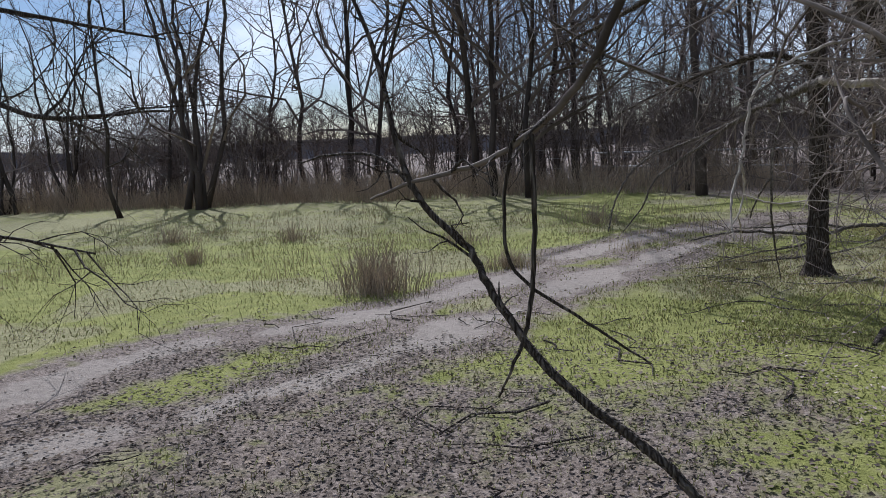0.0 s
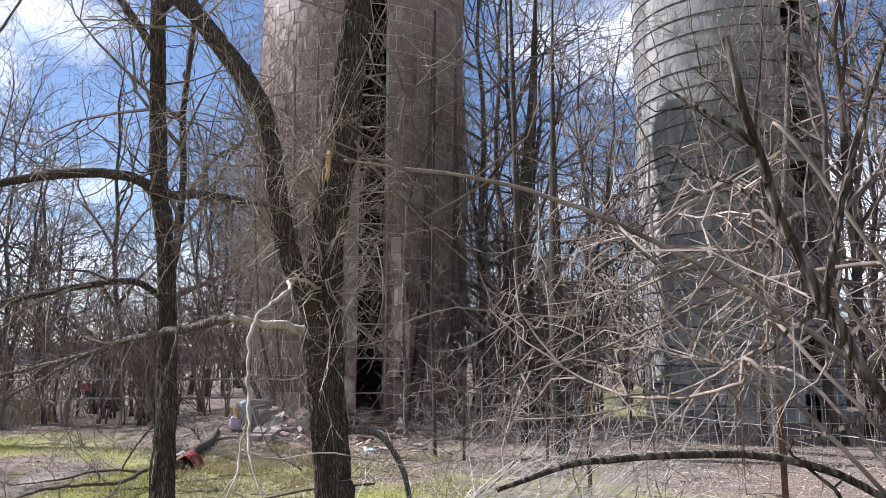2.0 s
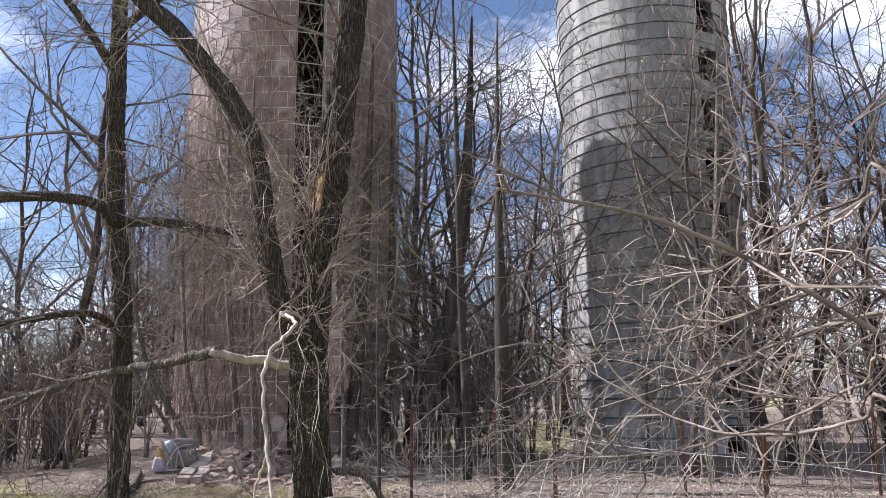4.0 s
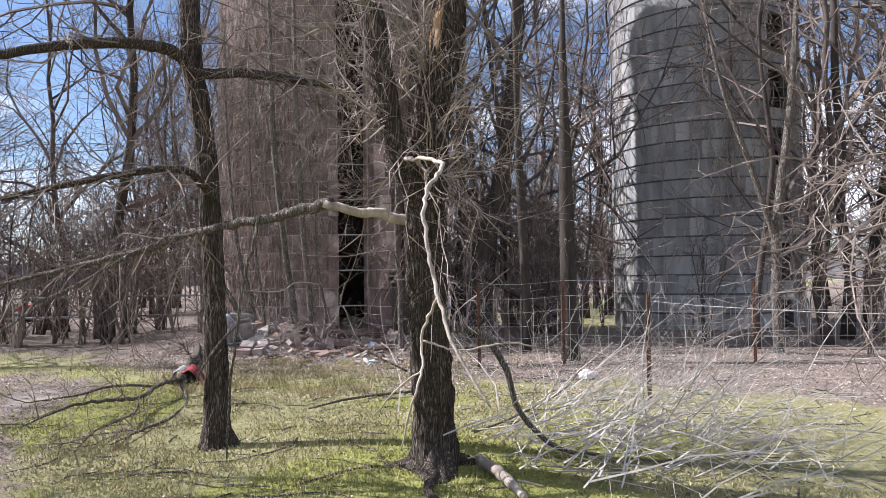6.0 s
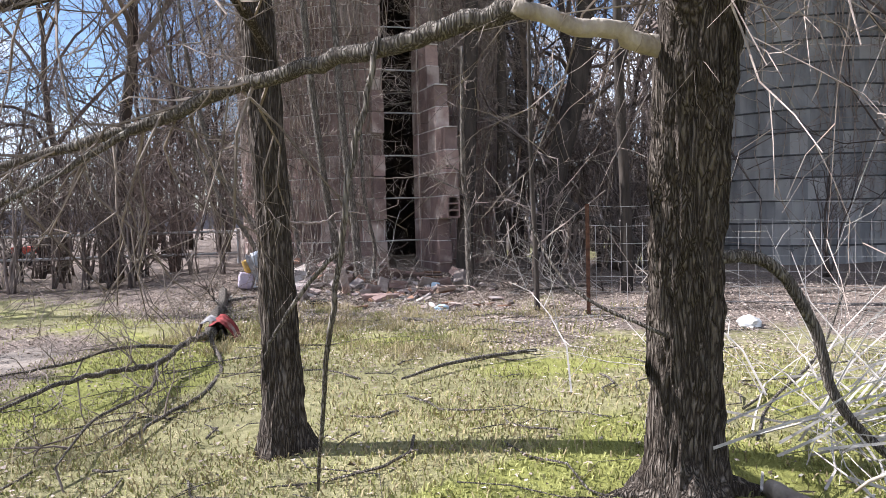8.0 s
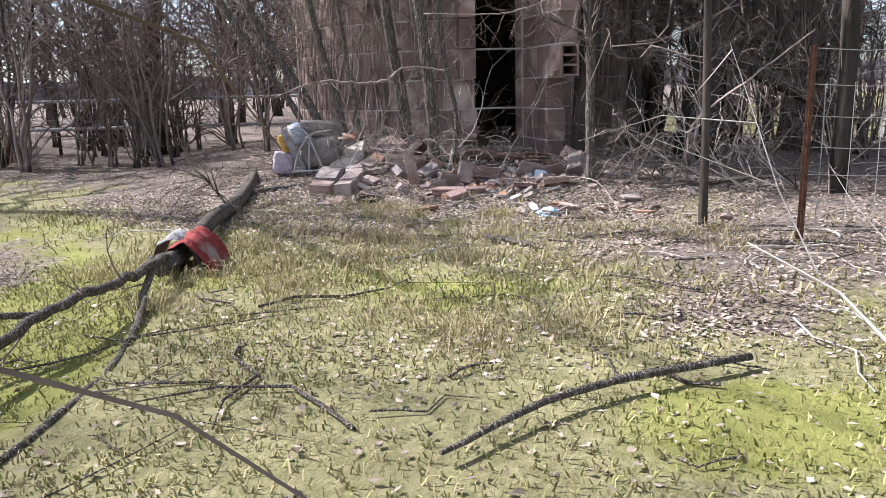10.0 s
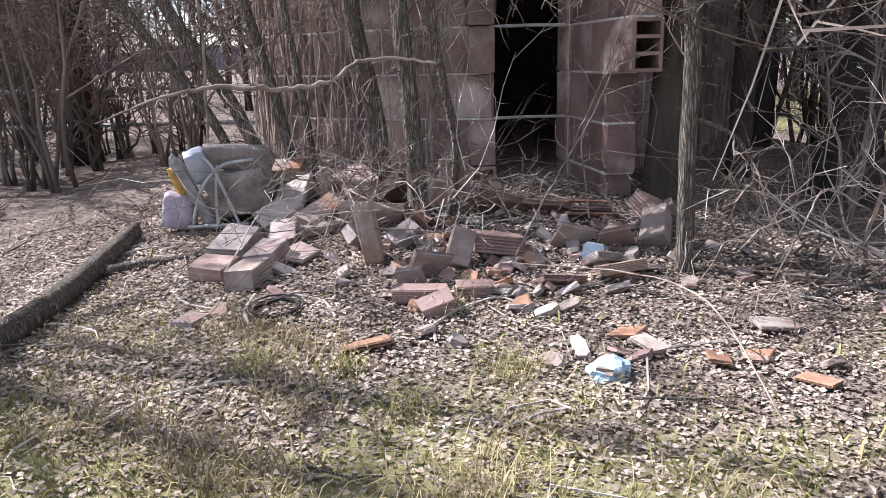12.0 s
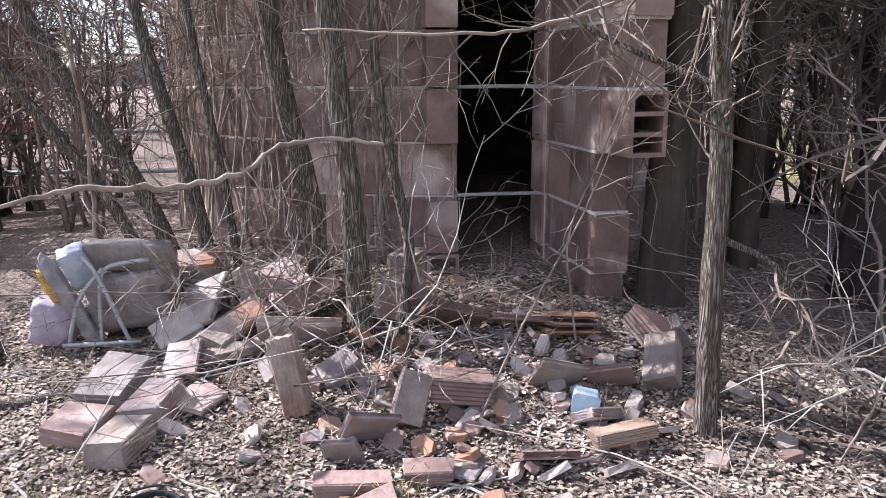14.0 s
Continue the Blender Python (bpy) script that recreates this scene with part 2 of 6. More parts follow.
def smooth_line(ctrl, steps=5):
    """A smooth line through a few control points (x, y, z, radius)."""
    c = [np.array(p, float) for p in ctrl]
    c = [2 * c[0] - c[1]] + c + [2 * c[-1] - c[-2]]
    out = []
    for i in range(1, len(c) - 2):
        for s in range(steps):
            t = s / steps
            p0, p1, p2, p3 = c[i - 1], c[i], c[i + 1], c[i + 2]
            out.append(0.5 * (2 * p1 + (p2 - p0) * t + (2 * p0 - 5 * p1 + 4 * p2 - p3) * t * t + (3 * p1 - p0 - 3 * p2 + p3) * t ** 3))
    out.append(c[-2])
    return [Vector(p[:3]) for p in out], [max(0.0015, float(p[3])) for p in out]


def limb(geo, ctrl, n=7, steps=5, rough=0.0, rng=None):
    pts, rads = smooth_line(ctrl, steps)
    if rough and rng:
        for i in range(1, len(pts)):
            pts[i] += Vector((rng.uniform(-1, 1), rng.uniform(-1, 1), rng.uniform(-1, 1))) * rads[i] * rough
    geo.tube(pts, rads, n)
    return pts, rads


def spray(geo, rng, start, way, length, rad, depth, kids=4, droop=0.0, wild=0.5, n=3, segs=4, up=0.15, least=0.0016):
    """A branching twig: grows from start along way and forks depth times."""
    p, d = Vector(start), Vector(way).normalized()
    pts, rads = [p.copy()], [rad]
    step = length / segs
    for i in range(segs):
        d = (d + Vector((rng.gauss(0, 1), rng.gauss(0, 1), rng.gauss(0, 1))) * wild * 0.28 + Vector((0, 0, up * 0.3 - droop * 0.3))).normalized()
        p = p + d * step
        pts.append(p.copy())
        rads.append(rad * (1 - 0.72 * (i + 1) / segs))
    geo.tube(pts, rads, n if depth > 0 else 3, cap=False)
    if depth <= 0:
        return
    for k in range(kids):
        t = 0.25 + 0.75 * (k + rng.random()) / kids
        i = min(int(t * segs), segs - 1)
        f = t * segs - i
        q = pts[i].lerp(pts[i + 1], min(f, 1))
        ahead = (pts[i + 1] - pts[i]).normalized()
        out = ahead.orthogonal().normalized()
        out.rotate(Matrix.Rotation(rng.uniform(0, 6.283), 3, ahead))
        w = ahead * rng.uniform(0.5, 1.0) + out * rng.uniform(0.5, 0.95)
        spray(geo, rng, q, w, length * rng.uniform(0.38, 0.62), max(least, rads[i] * 0.66), depth - 1, kids, droop, wild, n, max(2, segs - 1), up, least)


def hollow(x, y):
    return math.sin(x * 1.7 + 0.4 * y) * math.cos(y * 1.3 - 0.5 * x)


SILO1, R1 = Vector((11.97, 12.75, 0)), 2.36
SILO2, R2 = Vector((18.1, 6.16, 0)), 2.19


def smoothstep(a, b, x):
    t = min(1, max(0, (x - a) / (b - a)))
    return t * t * (3 - 2 * t)


def height(x, y):
    """The ground: flat, rising a little beyond the two trees, and a low mound round the tile silo."""
    d = max(0.0, math.hypot(x - SILO1.x, y - SILO1.y) - R1)
    z = 0.31 * math.exp(-(d / 1.75) ** 2)
    z += smoothstep(2.0, 5.5, x) * (0.13 - 0.075 * smoothstep(6.5, 9.5, y))
    z += -0.05 * smoothstep(3.0, -2.0, x) * (1 - smoothstep(8, 14, y))
    z += 0.08 * math.exp(-((x - 3.9) ** 2 + (y - 5.3) ** 2) / 0.75)
    if -20 < x < 30 and -10 < y < 40:
        z += 0.022 * hollow(x, y) + 0.03 * noise.noise(Vector((x * 0.7, y * 0.7, 3.1)))
    return z


RUT_A = [(-5.5, 1.2), (-2.96, 3.67), (-2.3, 4.9), (-0.9, 5.9), (0.2, 7.5), (1.3, 9.3), (2.7, 10.9), (4.6, 12.3)]
RUT_B = [(-4.3, 0.6), (-1.85, 3.1), (-0.8, 4.1), (-0.25, 5.0), (0.35, 5.9), (1.2, 7.4), (2.6, 9.4), (4.6, 11.3)]


def rut_distance(x, y, line):
    best = 99
    for (ax, ay), (bx, by) in zip(line, line[1:]):
        ux, uy = bx - ax, by - ay
        t = max(0, min(1, ((x - ax) * ux + (y - ay) * uy) / (ux * ux + uy * uy)))
        best = min(best, math.hypot(x - ax - t * ux, y - ay - t * uy))
    return best


def cover(x, y):
    """How much bare dirt, dead leaves and dry grass lie at a place, 0 to 1 each."""
    n1 = noise.noise(Vector((x * 0.9, y * 0.9, 0)))
    n2 = noise.noise(Vector((x * 0.35, y * 0.35, 7)))
    n3 = noise.noise(Vector((x * 2.3, y * 2.3, 4)))
    da, db = rut_distance(x, y, RUT_A), rut_distance(x, y, RUT_B)
    fade = 1 - smoothstep(9, 13, y)
    dirt = max(1 - smoothstep(0.05, 0.33, da + 0.2 * n1 + 0.22 * n3), (1 - smoothstep(0.05, 0.32, db + 0.24 * n1 + 0.24 * n3)) * smoothstep(-0.5, 0.0, 0.35 + n2)) * (0.35 + 0.65 * fade)
    d1 = math.hypot(x - SILO1.x, y - SILO1.y) - R1
    near_track = 1 - smoothstep(0.2, 1.1, min(da, db) + 0.5 * n1)
    leaves = 1 - smoothstep(2.0, 4.4, d1 + 0.9 * n1 + 0.9 * n2)
    leaves = max(leaves, near_track * 0.75)
    front = 1 - smoothstep(1.2, 3.6, math.hypot(x - 0.2, (y - 1.2) * 0.8) + 1.2 * n1)
    leaves = max(leaves, front * 0.7)
    leaves = max(leaves, smoothstep(5.3, 8.3, x + 1.5 * n1 + 1.5 * n2) * smoothstep(9.5, 7.0, y) * 0.8)
    leaves = max(leaves, smoothstep(13.5, 17, y + 2 * n2) * smoothstep(2.0, 6.0, x) * 0.8, smoothstep(20, 23, y + 2 * n2) * 0.8)
    dry = smoothstep(0.1, 0.7, n2 + 0.6 * n1 + 0.15)
    dry = max(dry, smoothstep(8.5, 12, y + 2.5 * n1) * smoothstep(3.0, 0.0, x) * 0.55)
    dry = max(dry, smoothstep(4.2, 6.0, x + 1.6 * n1) * 0.7)
    return dirt, min(1, max(0, leaves + 0.25 * n3 * leaves)), min(1, dry)


# ---- ground ----
def ground_material():
    m = bpy.data.materials.new("ground_cover")
    m.use_nodes = True
    n, l = m.node_tree.nodes, m.node_tree.links
    b = n["Principled BSDF"]
    tc = n.new("ShaderNodeTexCoord")
    att = n.new("ShaderNodeAttribute")
    att.attribute_name = "cover"
    sep = n.new("ShaderNodeSeparateColor")
    l.new(att.outputs["Color"], sep.inputs["Color"])

    def grain(scale, lo, hi, c1, c2, detail=8):
        t = n.new("ShaderNodeTexNoise")
        t.inputs["Scale"].default_value, t.inputs["Detail"].default_value, t.inputs["Roughness"].default_value = scale, detail, 0.68
        l.new(tc.outputs["Object"], t.inputs["Vector"])
        r = n.new("ShaderNodeValToRGB")
        r.color_ramp.elements[0].position, r.color_ramp.elements[1].position = lo, hi
        r.color_ramp.elements[0].color, r.color_ramp.elements[1].color = (*c1, 1), (*c2, 1)
        l.new(t.outputs["Fac"], r.inputs["Fac"])
        return r.outputs["Color"], t.outputs["Fac"]

    def blend(a, b_, fac):
        mx = n.new("ShaderNodeMixRGB")
        l.new(fac, mx.inputs["Fac"])
        l.new(a, mx.inputs["Color1"])
        l.new(b_, mx.inputs["Color2"])
        return mx.outputs["Color"]

    def ragged(mask, scale, amount):
        t = n.new("ShaderNodeTexNoise")
        t.inputs["Scale"].default_value, t.inputs["Detail"].default_value = scale, 6
        l.new(tc.outputs["Object"], t.inputs["Vector"])
        ma = n.new("ShaderNodeMath")
        ma.operation = "MULTIPLY_ADD"
        l.new(t.outputs["Fac"], ma.inputs[0])
        ma.inputs[1].default_value = amount
        l.new(mask, ma.inputs[2])
        mr = n.new("ShaderNodeMapRange")
        mr.inputs["From Min"].default_value, mr.inputs["From Max"].default_value = 0.35 + amount * 0.5, 0.62 + amount * 0.5
        l.new(ma.outputs["Value"], mr.inputs["Value"])
        return mr.outputs["Result"]

    green, _ = grain(5, 0.3, 0.7, (0.145, 0.15, 0.038), (0.28, 0.275, 0.085))
    straw, _ = grain(14, 0.3, 0.7, (0.15, 0.14, 0.06), (0.31, 0.28, 0.15))
    litter, lf = grain(38, 0.33, 0.67, (0.045, 0.032, 0.025), (0.33, 0.265, 0.22))
    dirt, _ = grain(16, 0.25, 0.75, (0.20, 0.165, 0.135), (0.34, 0.29, 0.245))
    c = blend(green, straw, ragged(sep.outputs["Blue"], 3.5, 0.9))
    c = blend(c, litter, ragged(sep.outputs["Green"], 5.0, 0.9))
    c = blend(c, dirt, ragged(sep.outputs["Red"], 7.0, 0.5))
    l.new(c, b.inputs["Base Color"])
    b.inputs["Roughness"].default_value = 0.95
    b.inputs["Specular IOR Level"].default_value = 0.1
    bp = n.new("ShaderNodeBump")
    bp.inputs["Strength"].default_value, bp.inputs["Distance"].default_value = 0.8, 0.03
    l.new(lf, bp.inputs["Height"])
    l.new(bp.outputs["Normal"], b.inputs["Normal"])
    return m


def build_ground():
    def axis(lo, hi, step, far):
        mid = list(np.arange(lo, hi + 0.001, step))
        left, right, d = [], [], step
        while mid[0] - sum(left) > -far:
            d *= 1.28
            left.append(d)
            right.append(d)
        a, out = mid[0], []
        for s in left:
            a -= s
            out.append(a)
        b2, tail = mid[-1], []
        for s in right:
            b2 += s
            tail.append(b2)
        return out[::-1] + mid + tail

    xs, ys = axis(-7, 14, 0.17, 1500), axis(-2, 16, 0.17, 1500)
    verts = [(x, y, height(x, y)) for y in ys for x in xs]
    w = len(xs)
    faces = [(j * w + i, j * w + i + 1, (j + 1) * w + i + 1, (j + 1) * w + i) for j in range(len(ys) - 1) for i in range(w - 1)]
    me = bpy.data.meshes.new("ground")
    me.from_pydata(verts, [], faces)
    att = me.color_attributes.new("cover", "FLOAT_COLOR", "POINT")
    att.data.foreach_set("color", [c for x, y, z in verts for c in (*cover(x, y), 1.0)])
    me.polygons.foreach_set("use_smooth", [True] * len(me.polygons))
    me.materials.append(ground_material())
    ob = new("ground", me)
    tagged(ob, "uneven winter ground with grass, dead leaves and a two-rut dirt track", "ground", kind="structure")


build_ground()


# ---- silos ----
def tile_mesh(name, r, half_angle, h, deep, mat, gap=0.006):
    """One block of a round wall, lying at angle 0, its foot at z = 0."""
    g = Geo()
    a = half_angle - gap / r
    c = 0.008
    rows = []
    for rad, da, dz in ((r - deep, 0, 0), (r - c, 0, 0), (r, c / r, c)):
        ring = [(-a + da, gap + dz), (a - da, gap + dz), (a - da, h - gap - dz), (-a + da, h - gap - dz)]
        rows.append([(rad * math.cos(t), rad * math.sin(t), z) for t, z in ring])
    vs = [p for row in rows for p in row]
    fs = [(8, 9, 10, 11)]
    for k in (0, 4):
        for j in range(4):
            fs.append((k + j, k + (j + 1) % 4, k + 4 + (j + 1) % 4, k + 4 + j))
    g.add(vs, fs)
    return g.mesh(name, mat), vs, fs


def round_wall(silo, name, r_out, r_in, a0, a1, z0, z1, mat, segs=90):
    g = Geo()
    vs, fs = [], []
    for i in range(segs + 1):
        a = a0 + (a1 - a0) * i / segs
        ca, sa = math.cos(a), math.sin(a)
        vs += [(r_out * ca, r_out * sa, z0), (r_out * ca, r_out * sa, z1), (r_in * ca, r_in * sa, z1), (r_in * ca, r_in * sa, z0)]
    for i in range(segs):
        b = i * 4
        for j in range(4):
            fs.append((b + j, b + (j + 1) % 4, b + 4 + (j + 1) % 4, b + 4 + j))
    fs += [(3, 2, 1, 0), (segs * 4, segs * 4 + 1, segs * 4 + 2, segs * 4 + 3)]
    g.add(vs, fs)
    return part(name, g, mat, silo)


# Roof out of view, added to keep sky light out of the silo.
def unseen_roof(silo, r, z, mat):
    g = Geo()
    segs = 48
    vs = [(0, 0, z + 0.8)] + [(r * math.cos(6.2832 * i / segs), r * math.sin(6.2832 * i / segs), z) for i in range(segs)]
    vs += [(r * math.cos(6.2832 * i / segs), r * math.sin(6.2832 * i / segs), z - 0.06) for i in range(segs)] + [(0, 0, z - 0.06)]
    fs = [(0, 1 + i, 1 + (i + 1) % segs) for i in range(segs)]
    fs += [(1 + i, 1 + segs + i, 1 + segs + (i + 1) % segs, 1 + (i + 1) % segs) for i in range(segs)]
    fs += [(2 * segs + 1, 1 + segs + (i + 1) % segs, 1 + segs + i) for i in range(segs)]
    g.add(vs, fs)
    part("roof", g, mat, silo, "unseen roof cap added to close the silo top")


COURSE, FOOT = 0.335, -0.201
DOOR_MID = math.atan2(11.0 - SILO1.y, 10.405 - SILO1.x)
DOOR_HALF = 0.296 / R1
COURSES = 38
TOP1 = FOOT + COURSE * COURSES


def hollow_block(L=0.34, T=0.20, H=0.323, wall=0.022, cells=3):
    """A hollow clay block with its cells running along x."""
    g = Geo()
    g.box(pose(0, -T / 2 + wall / 2, 0), L, wall, H, 0.003)
    g.box(pose(0, T / 2 - wall / 2, 0), L, wall, H, 0.003)
    for k in range(cells + 1):
        z = -H / 2 + wall / 2 + (H - wall) * k / cells
        g.box(pose(0, 0, z), L - 0.002, T - 2 * wall, wall)
    return g


def build_tile_silo():
    silo = thing("silo", Matrix.Translation(SILO1), "round brown clay-tile silo with an open door slot and bare vines", "silo")
    a0, a1 = DOOR_MID + DOOR_HALF, DOOR_MID - DOOR_HALF + 2 * math.pi
    round_wall(silo, "wall", R1 - 0.011, R1 - 0.2, a0, a1, FOOT - 0.3, TOP1, MORTAR)
    # Added inner ring whose dark colour paints the gloom behind the door slot.
    round_wall(silo, "lining", R1 - 0.204, R1 - 0.23, a0, a1, FOOT - 0.3, TOP1 - 0.08, SHADE_LINING)
    unseen_roof(silo, R1 + 0.1, TOP1, PIPE)
    count = 42
    w = (a1 - a0) / count
    full, fv, ff = tile_mesh("tile", R1, w / 2, COURSE, 0.03, TILE)
    half, hv, hf = tile_mesh("half_tile", R1, w / 4, COURSE, 0.03, TILE)
    far = Geo()
    picks = []
    rng = random.Random(5)
    for k in range(COURSES):
        z = FOOT + k * COURSE
        cells = [(a0 + w * (i + 0.5), 1) for i in range(count)] if k % 2 else [(a0 + w * 0.25, 0)] + [(a0 + w * (i + 1), 1) for i in range(count - 1)] + [(a1 - w * 0.25, 0)]
        for a, whole in cells:
            turn = math.degrees(a)
            away = abs((a - DOOR_MID + math.pi) % (2 * math.pi) - math.pi)
            if k < 12 and away < radians(88):
                picks.append((whole, pose(rng.uniform(-0.004, 0.004), rng.uniform(-0.004, 0.004), z, 0, 0, turn)))
            else:
                m = pose(0, 0, z, 0, 0, turn)
                far.add([m @ Vector(p) for p in (fv if whole else hv)], ff if whole else hf)
    ob = part("tile_field", far, TILE, silo, "upper courses of brown clay tile")
    ob["kind"] = "stuff"
    jamb = Geo()
    jamb.box(pose(0, 0, COURSE / 2), 0.185, 0.018, COURSE - 0.014, 0.003)
    jamb = jamb.mesh("jamb_tile", TILE)
    for k in range(16):
        for a, s in ((a0, -1), (a1, 1)):
            c = Vector((math.cos(a), math.sin(a), 0)) * (R1 - 0.105) + Vector((-math.sin(a), math.cos(a), 0)) * 0.011 * s
            part("jamb_tile", jamb, None, silo, m=pose(c.x, c.y, FOOT + k * COURSE, 0, 0, math.degrees(a)))
    for k in range(17):
        g = Geo()
        z = 0.804 + 0.67 * k
        p = [Vector(((R1 - 0.04) * math.cos(DOOR_MID + s * DOOR_HALF), (R1 - 0.04) * math.sin(DOOR_MID + s * DOOR_HALF), z)) for s in (-1.02, 1.02)]
        g.tube([p[0], p[0].lerp(p[1], 0.5) + Vector((0, 0, 0.004)), p[1]], [0.012] * 3, 6)
        part("rod", g, PIPE, silo, "pale crusted steel tie rod")
    # remains of the chute beside the door
    right = Vector((10.62, 10.78, 0)) - SILO1
    axis = (Vector((9.98, 9.92, 0)) - SILO1 - right).normalized()
    turn = math.degrees(math.atan2(axis.y, axis.x))
    block = hollow_block().mesh("chute_tile", TILE)
    shut = Geo()
    shut.box(pose(0, 0, 0), 0.335, 0.20, 0.323, 0.006)
    shut = shut.mesh("chute_tile", TILE)
    side = Vector((-axis.y, axis.x, 0))
    for k in range(1, 12):
        z = FOOT + (k + 0.5) * COURSE
        n = 3 if k < 8 else (2 if k < 10 else 1)
        if k in (1, 2, 3):
            n = 2
        for i in range(n):
            off = 0.17 + 0.345 * i + (0.0 if k % 2 else 0.05)
            p = right + axis * off + side * 0.10
            ob = part("chute_tile", block if k == 4 and i == n - 1 else shut, None, silo)
            ob.matrix_local = pose(p.x, p.y, z, 0, 0, turn)
        g = Geo()
        mid = right + axis * (0.345 * n / 2 + 0.02) + side * 0.10
        g.box(pose(mid.x, mid.y, z + COURSE / 2, 0, 0, turn), 0.345 * n, 0.204, 0.016)
        part("mortar_bed", g, MORTAR, silo, "pale mortar joint")
    left = Vector((10.19, 11.22, 0)) - SILO1
    stub = hollow_block(0.16).mesh("chute_stub", TILE)
    stub_shut = Geo()
    stub_shut.box(pose(0, 0, 0), 0.14, 0.19, 0.32, 0.006)
    stub_shut = stub_shut.mesh("chute_stub", TILE)
    for k in range(1, 10):
        if k in (3, 7):
            continue
        p = left + axis * 0.08 - side * 0.09
        ob = part("chute_tile", stub if k == 1 else stub_shut, None, silo)
        ob.matrix_local = pose(p.x, p.y, FOOT + (k + 0.5) * COURSE, 0, 0, turn)
    return silo, picks, full, half


def build_stave_silo():
    silo = thing("stave_silo", Matrix.Translation(SILO2), "tall round silo of grey concrete staves bound with dark steel hoops", "silo")
    h, rows, count = 0.42, 36, 44
    z0 = 0.05
    face = math.atan2(2.8 - SILO2.y, -0.8 - SILO2.x)
    door = face + radians(48)
    half = 0.30 / R2
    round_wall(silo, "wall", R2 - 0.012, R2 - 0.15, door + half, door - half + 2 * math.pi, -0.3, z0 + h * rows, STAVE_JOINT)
    unseen_roof(silo, R2 + 0.08, z0 + h * rows, PIPE)
    w = 2 * math.pi / count
    me, fv, ff = tile_mesh("stave", R2, w / 2, h, 0.03, STAVE, 0.004)
    far = Geo()
    picks = []
    for k in range(rows):
        for i in range(count):
            a = door + half + (2 * math.pi - 2 * half) * (i + 0.5) / count + (0.0 if k % 2 else 0.02)
            away = abs((a - face + math.pi) % (2 * math.pi) - math.pi)
            m = pose(0, 0, z0 + k * h, 0, 0, math.degrees(a))
            if k < 16 and away < radians(62):
                picks.append(m)
            else:
                far.add([m @ Vector(p) for p in fv], ff)
    ob = part("stave_field", far, STAVE, silo, "rows of weathered concrete staves")
    ob["kind"] = "stuff"
    for k in range(rows + 1):
        g = Geo()
        z = z0 + k * h
        pts = [Vector(((R2 + 0.006) * math.cos(6.2832 * i / 48), (R2 + 0.006) * math.sin(6.2832 * i / 48), z)) for i in range(49)]
        g.tube(pts, [0.017] * 49, 5, cap=False)
        part("hoop", g, STAVE_JOINT, silo, "dark steel hoop")
    for k in range(0, 30, 3):
        g = Geo()
        p = Vector(((R2 - 0.05) * math.cos(door), (R2 - 0.05) * math.sin(door), z0 + 0.9 + k * h))
        g.box(pose(p.x, p.y, p.z, 0, 0, math.degrees(door)), 0.08, 0.60, 0.42, 0.01)
        part("door_panel", g, STAVE, silo, "pale concrete door panel")
    return silo, picks, me


tile_silo, tile_picks, tile_full, tile_half = build_tile_silo()
stave_silo, stave_picks, stave_me = build_stave_silo()


# ---- trees ----
def tree_meshes(seed, H, r, limbs, depth, kids, first=0.3, spread=0.9, mat=BARK_FAR, twig=TWIG_FAR, stems=1, wander=0.055, n=7, least=0.003):
    """Meshes of one leafless tree: its trunk (or stems) and its crown."""
    rng = random.Random(seed)
    tg, cg = Geo(), Geo()
    for s in range(stems):
        d = Vector((rng.uniform(-1, 1), rng.uniform(-1, 1), 0)) * (0.10 if stems == 1 else 0.34)
        p = Vector((rng.uniform(-1, 1), rng.uniform(-1, 1), 0)) * (0 if stems == 1 else r * 1.6)
        k = 10
        hh = H * (1 if s == 0 else rng.uniform(0.75, 1))
        pts, rads = [], []
        bend = Vector((0, 0, 0))
        for i in range(k + 1):
            t = i / k
            bend += Vector((rng.gauss(0, 1), rng.gauss(0, 1), 0)) * wander * hh / k * 2
            pts.append(p + Vector((0, 0, -0.08 + hh * t)) + d * hh * t * 0.55 + bend)
            rads.append(r / math.sqrt(stems) * ((1 - t) ** 0.8 * 0.92 + 0.04) * (1.35 if i == 0 else 1))
        tg.tube(pts, rads, n)
        for j in range(max(3, limbs // stems)):
            t = first + (0.98 - first) * (j + rng.random()) / max(3, limbs // stems)
            i = min(int(t * k), k - 1)
            q = pts[i].lerp(pts[i + 1], t * k - i)
            a = rng.uniform(0, 6.283)
            w = Vector((math.cos(a) * spread, math.sin(a) * spread, rng.uniform(0.35, 1.3)))
            spray(cg, rng, q, w, H * (0.46 - 0.28 * t) * rng.uniform(0.7, 1.3), max(0.012, rads[i] * 0.68), depth, kids, wild=1.05, segs=5 if depth > 2 else 4, up=0.25, least=least)
    return tg.mesh("trunk", mat, True), cg.mesh("crown", twig)


def tree_from(meshes, x, y, turn, scale, label, name="tree", group="", lean=0.0):
    ob = thing(name, pose(x, y, height(x, y), lean, 0, turn) @ Matrix.Diagonal((scale, scale, scale, 1)), label, "tree" if name == "tree" else name, group)
    for nm, me in zip(("trunk", "crown"), meshes):
        part(nm, me, None, ob)
    return ob


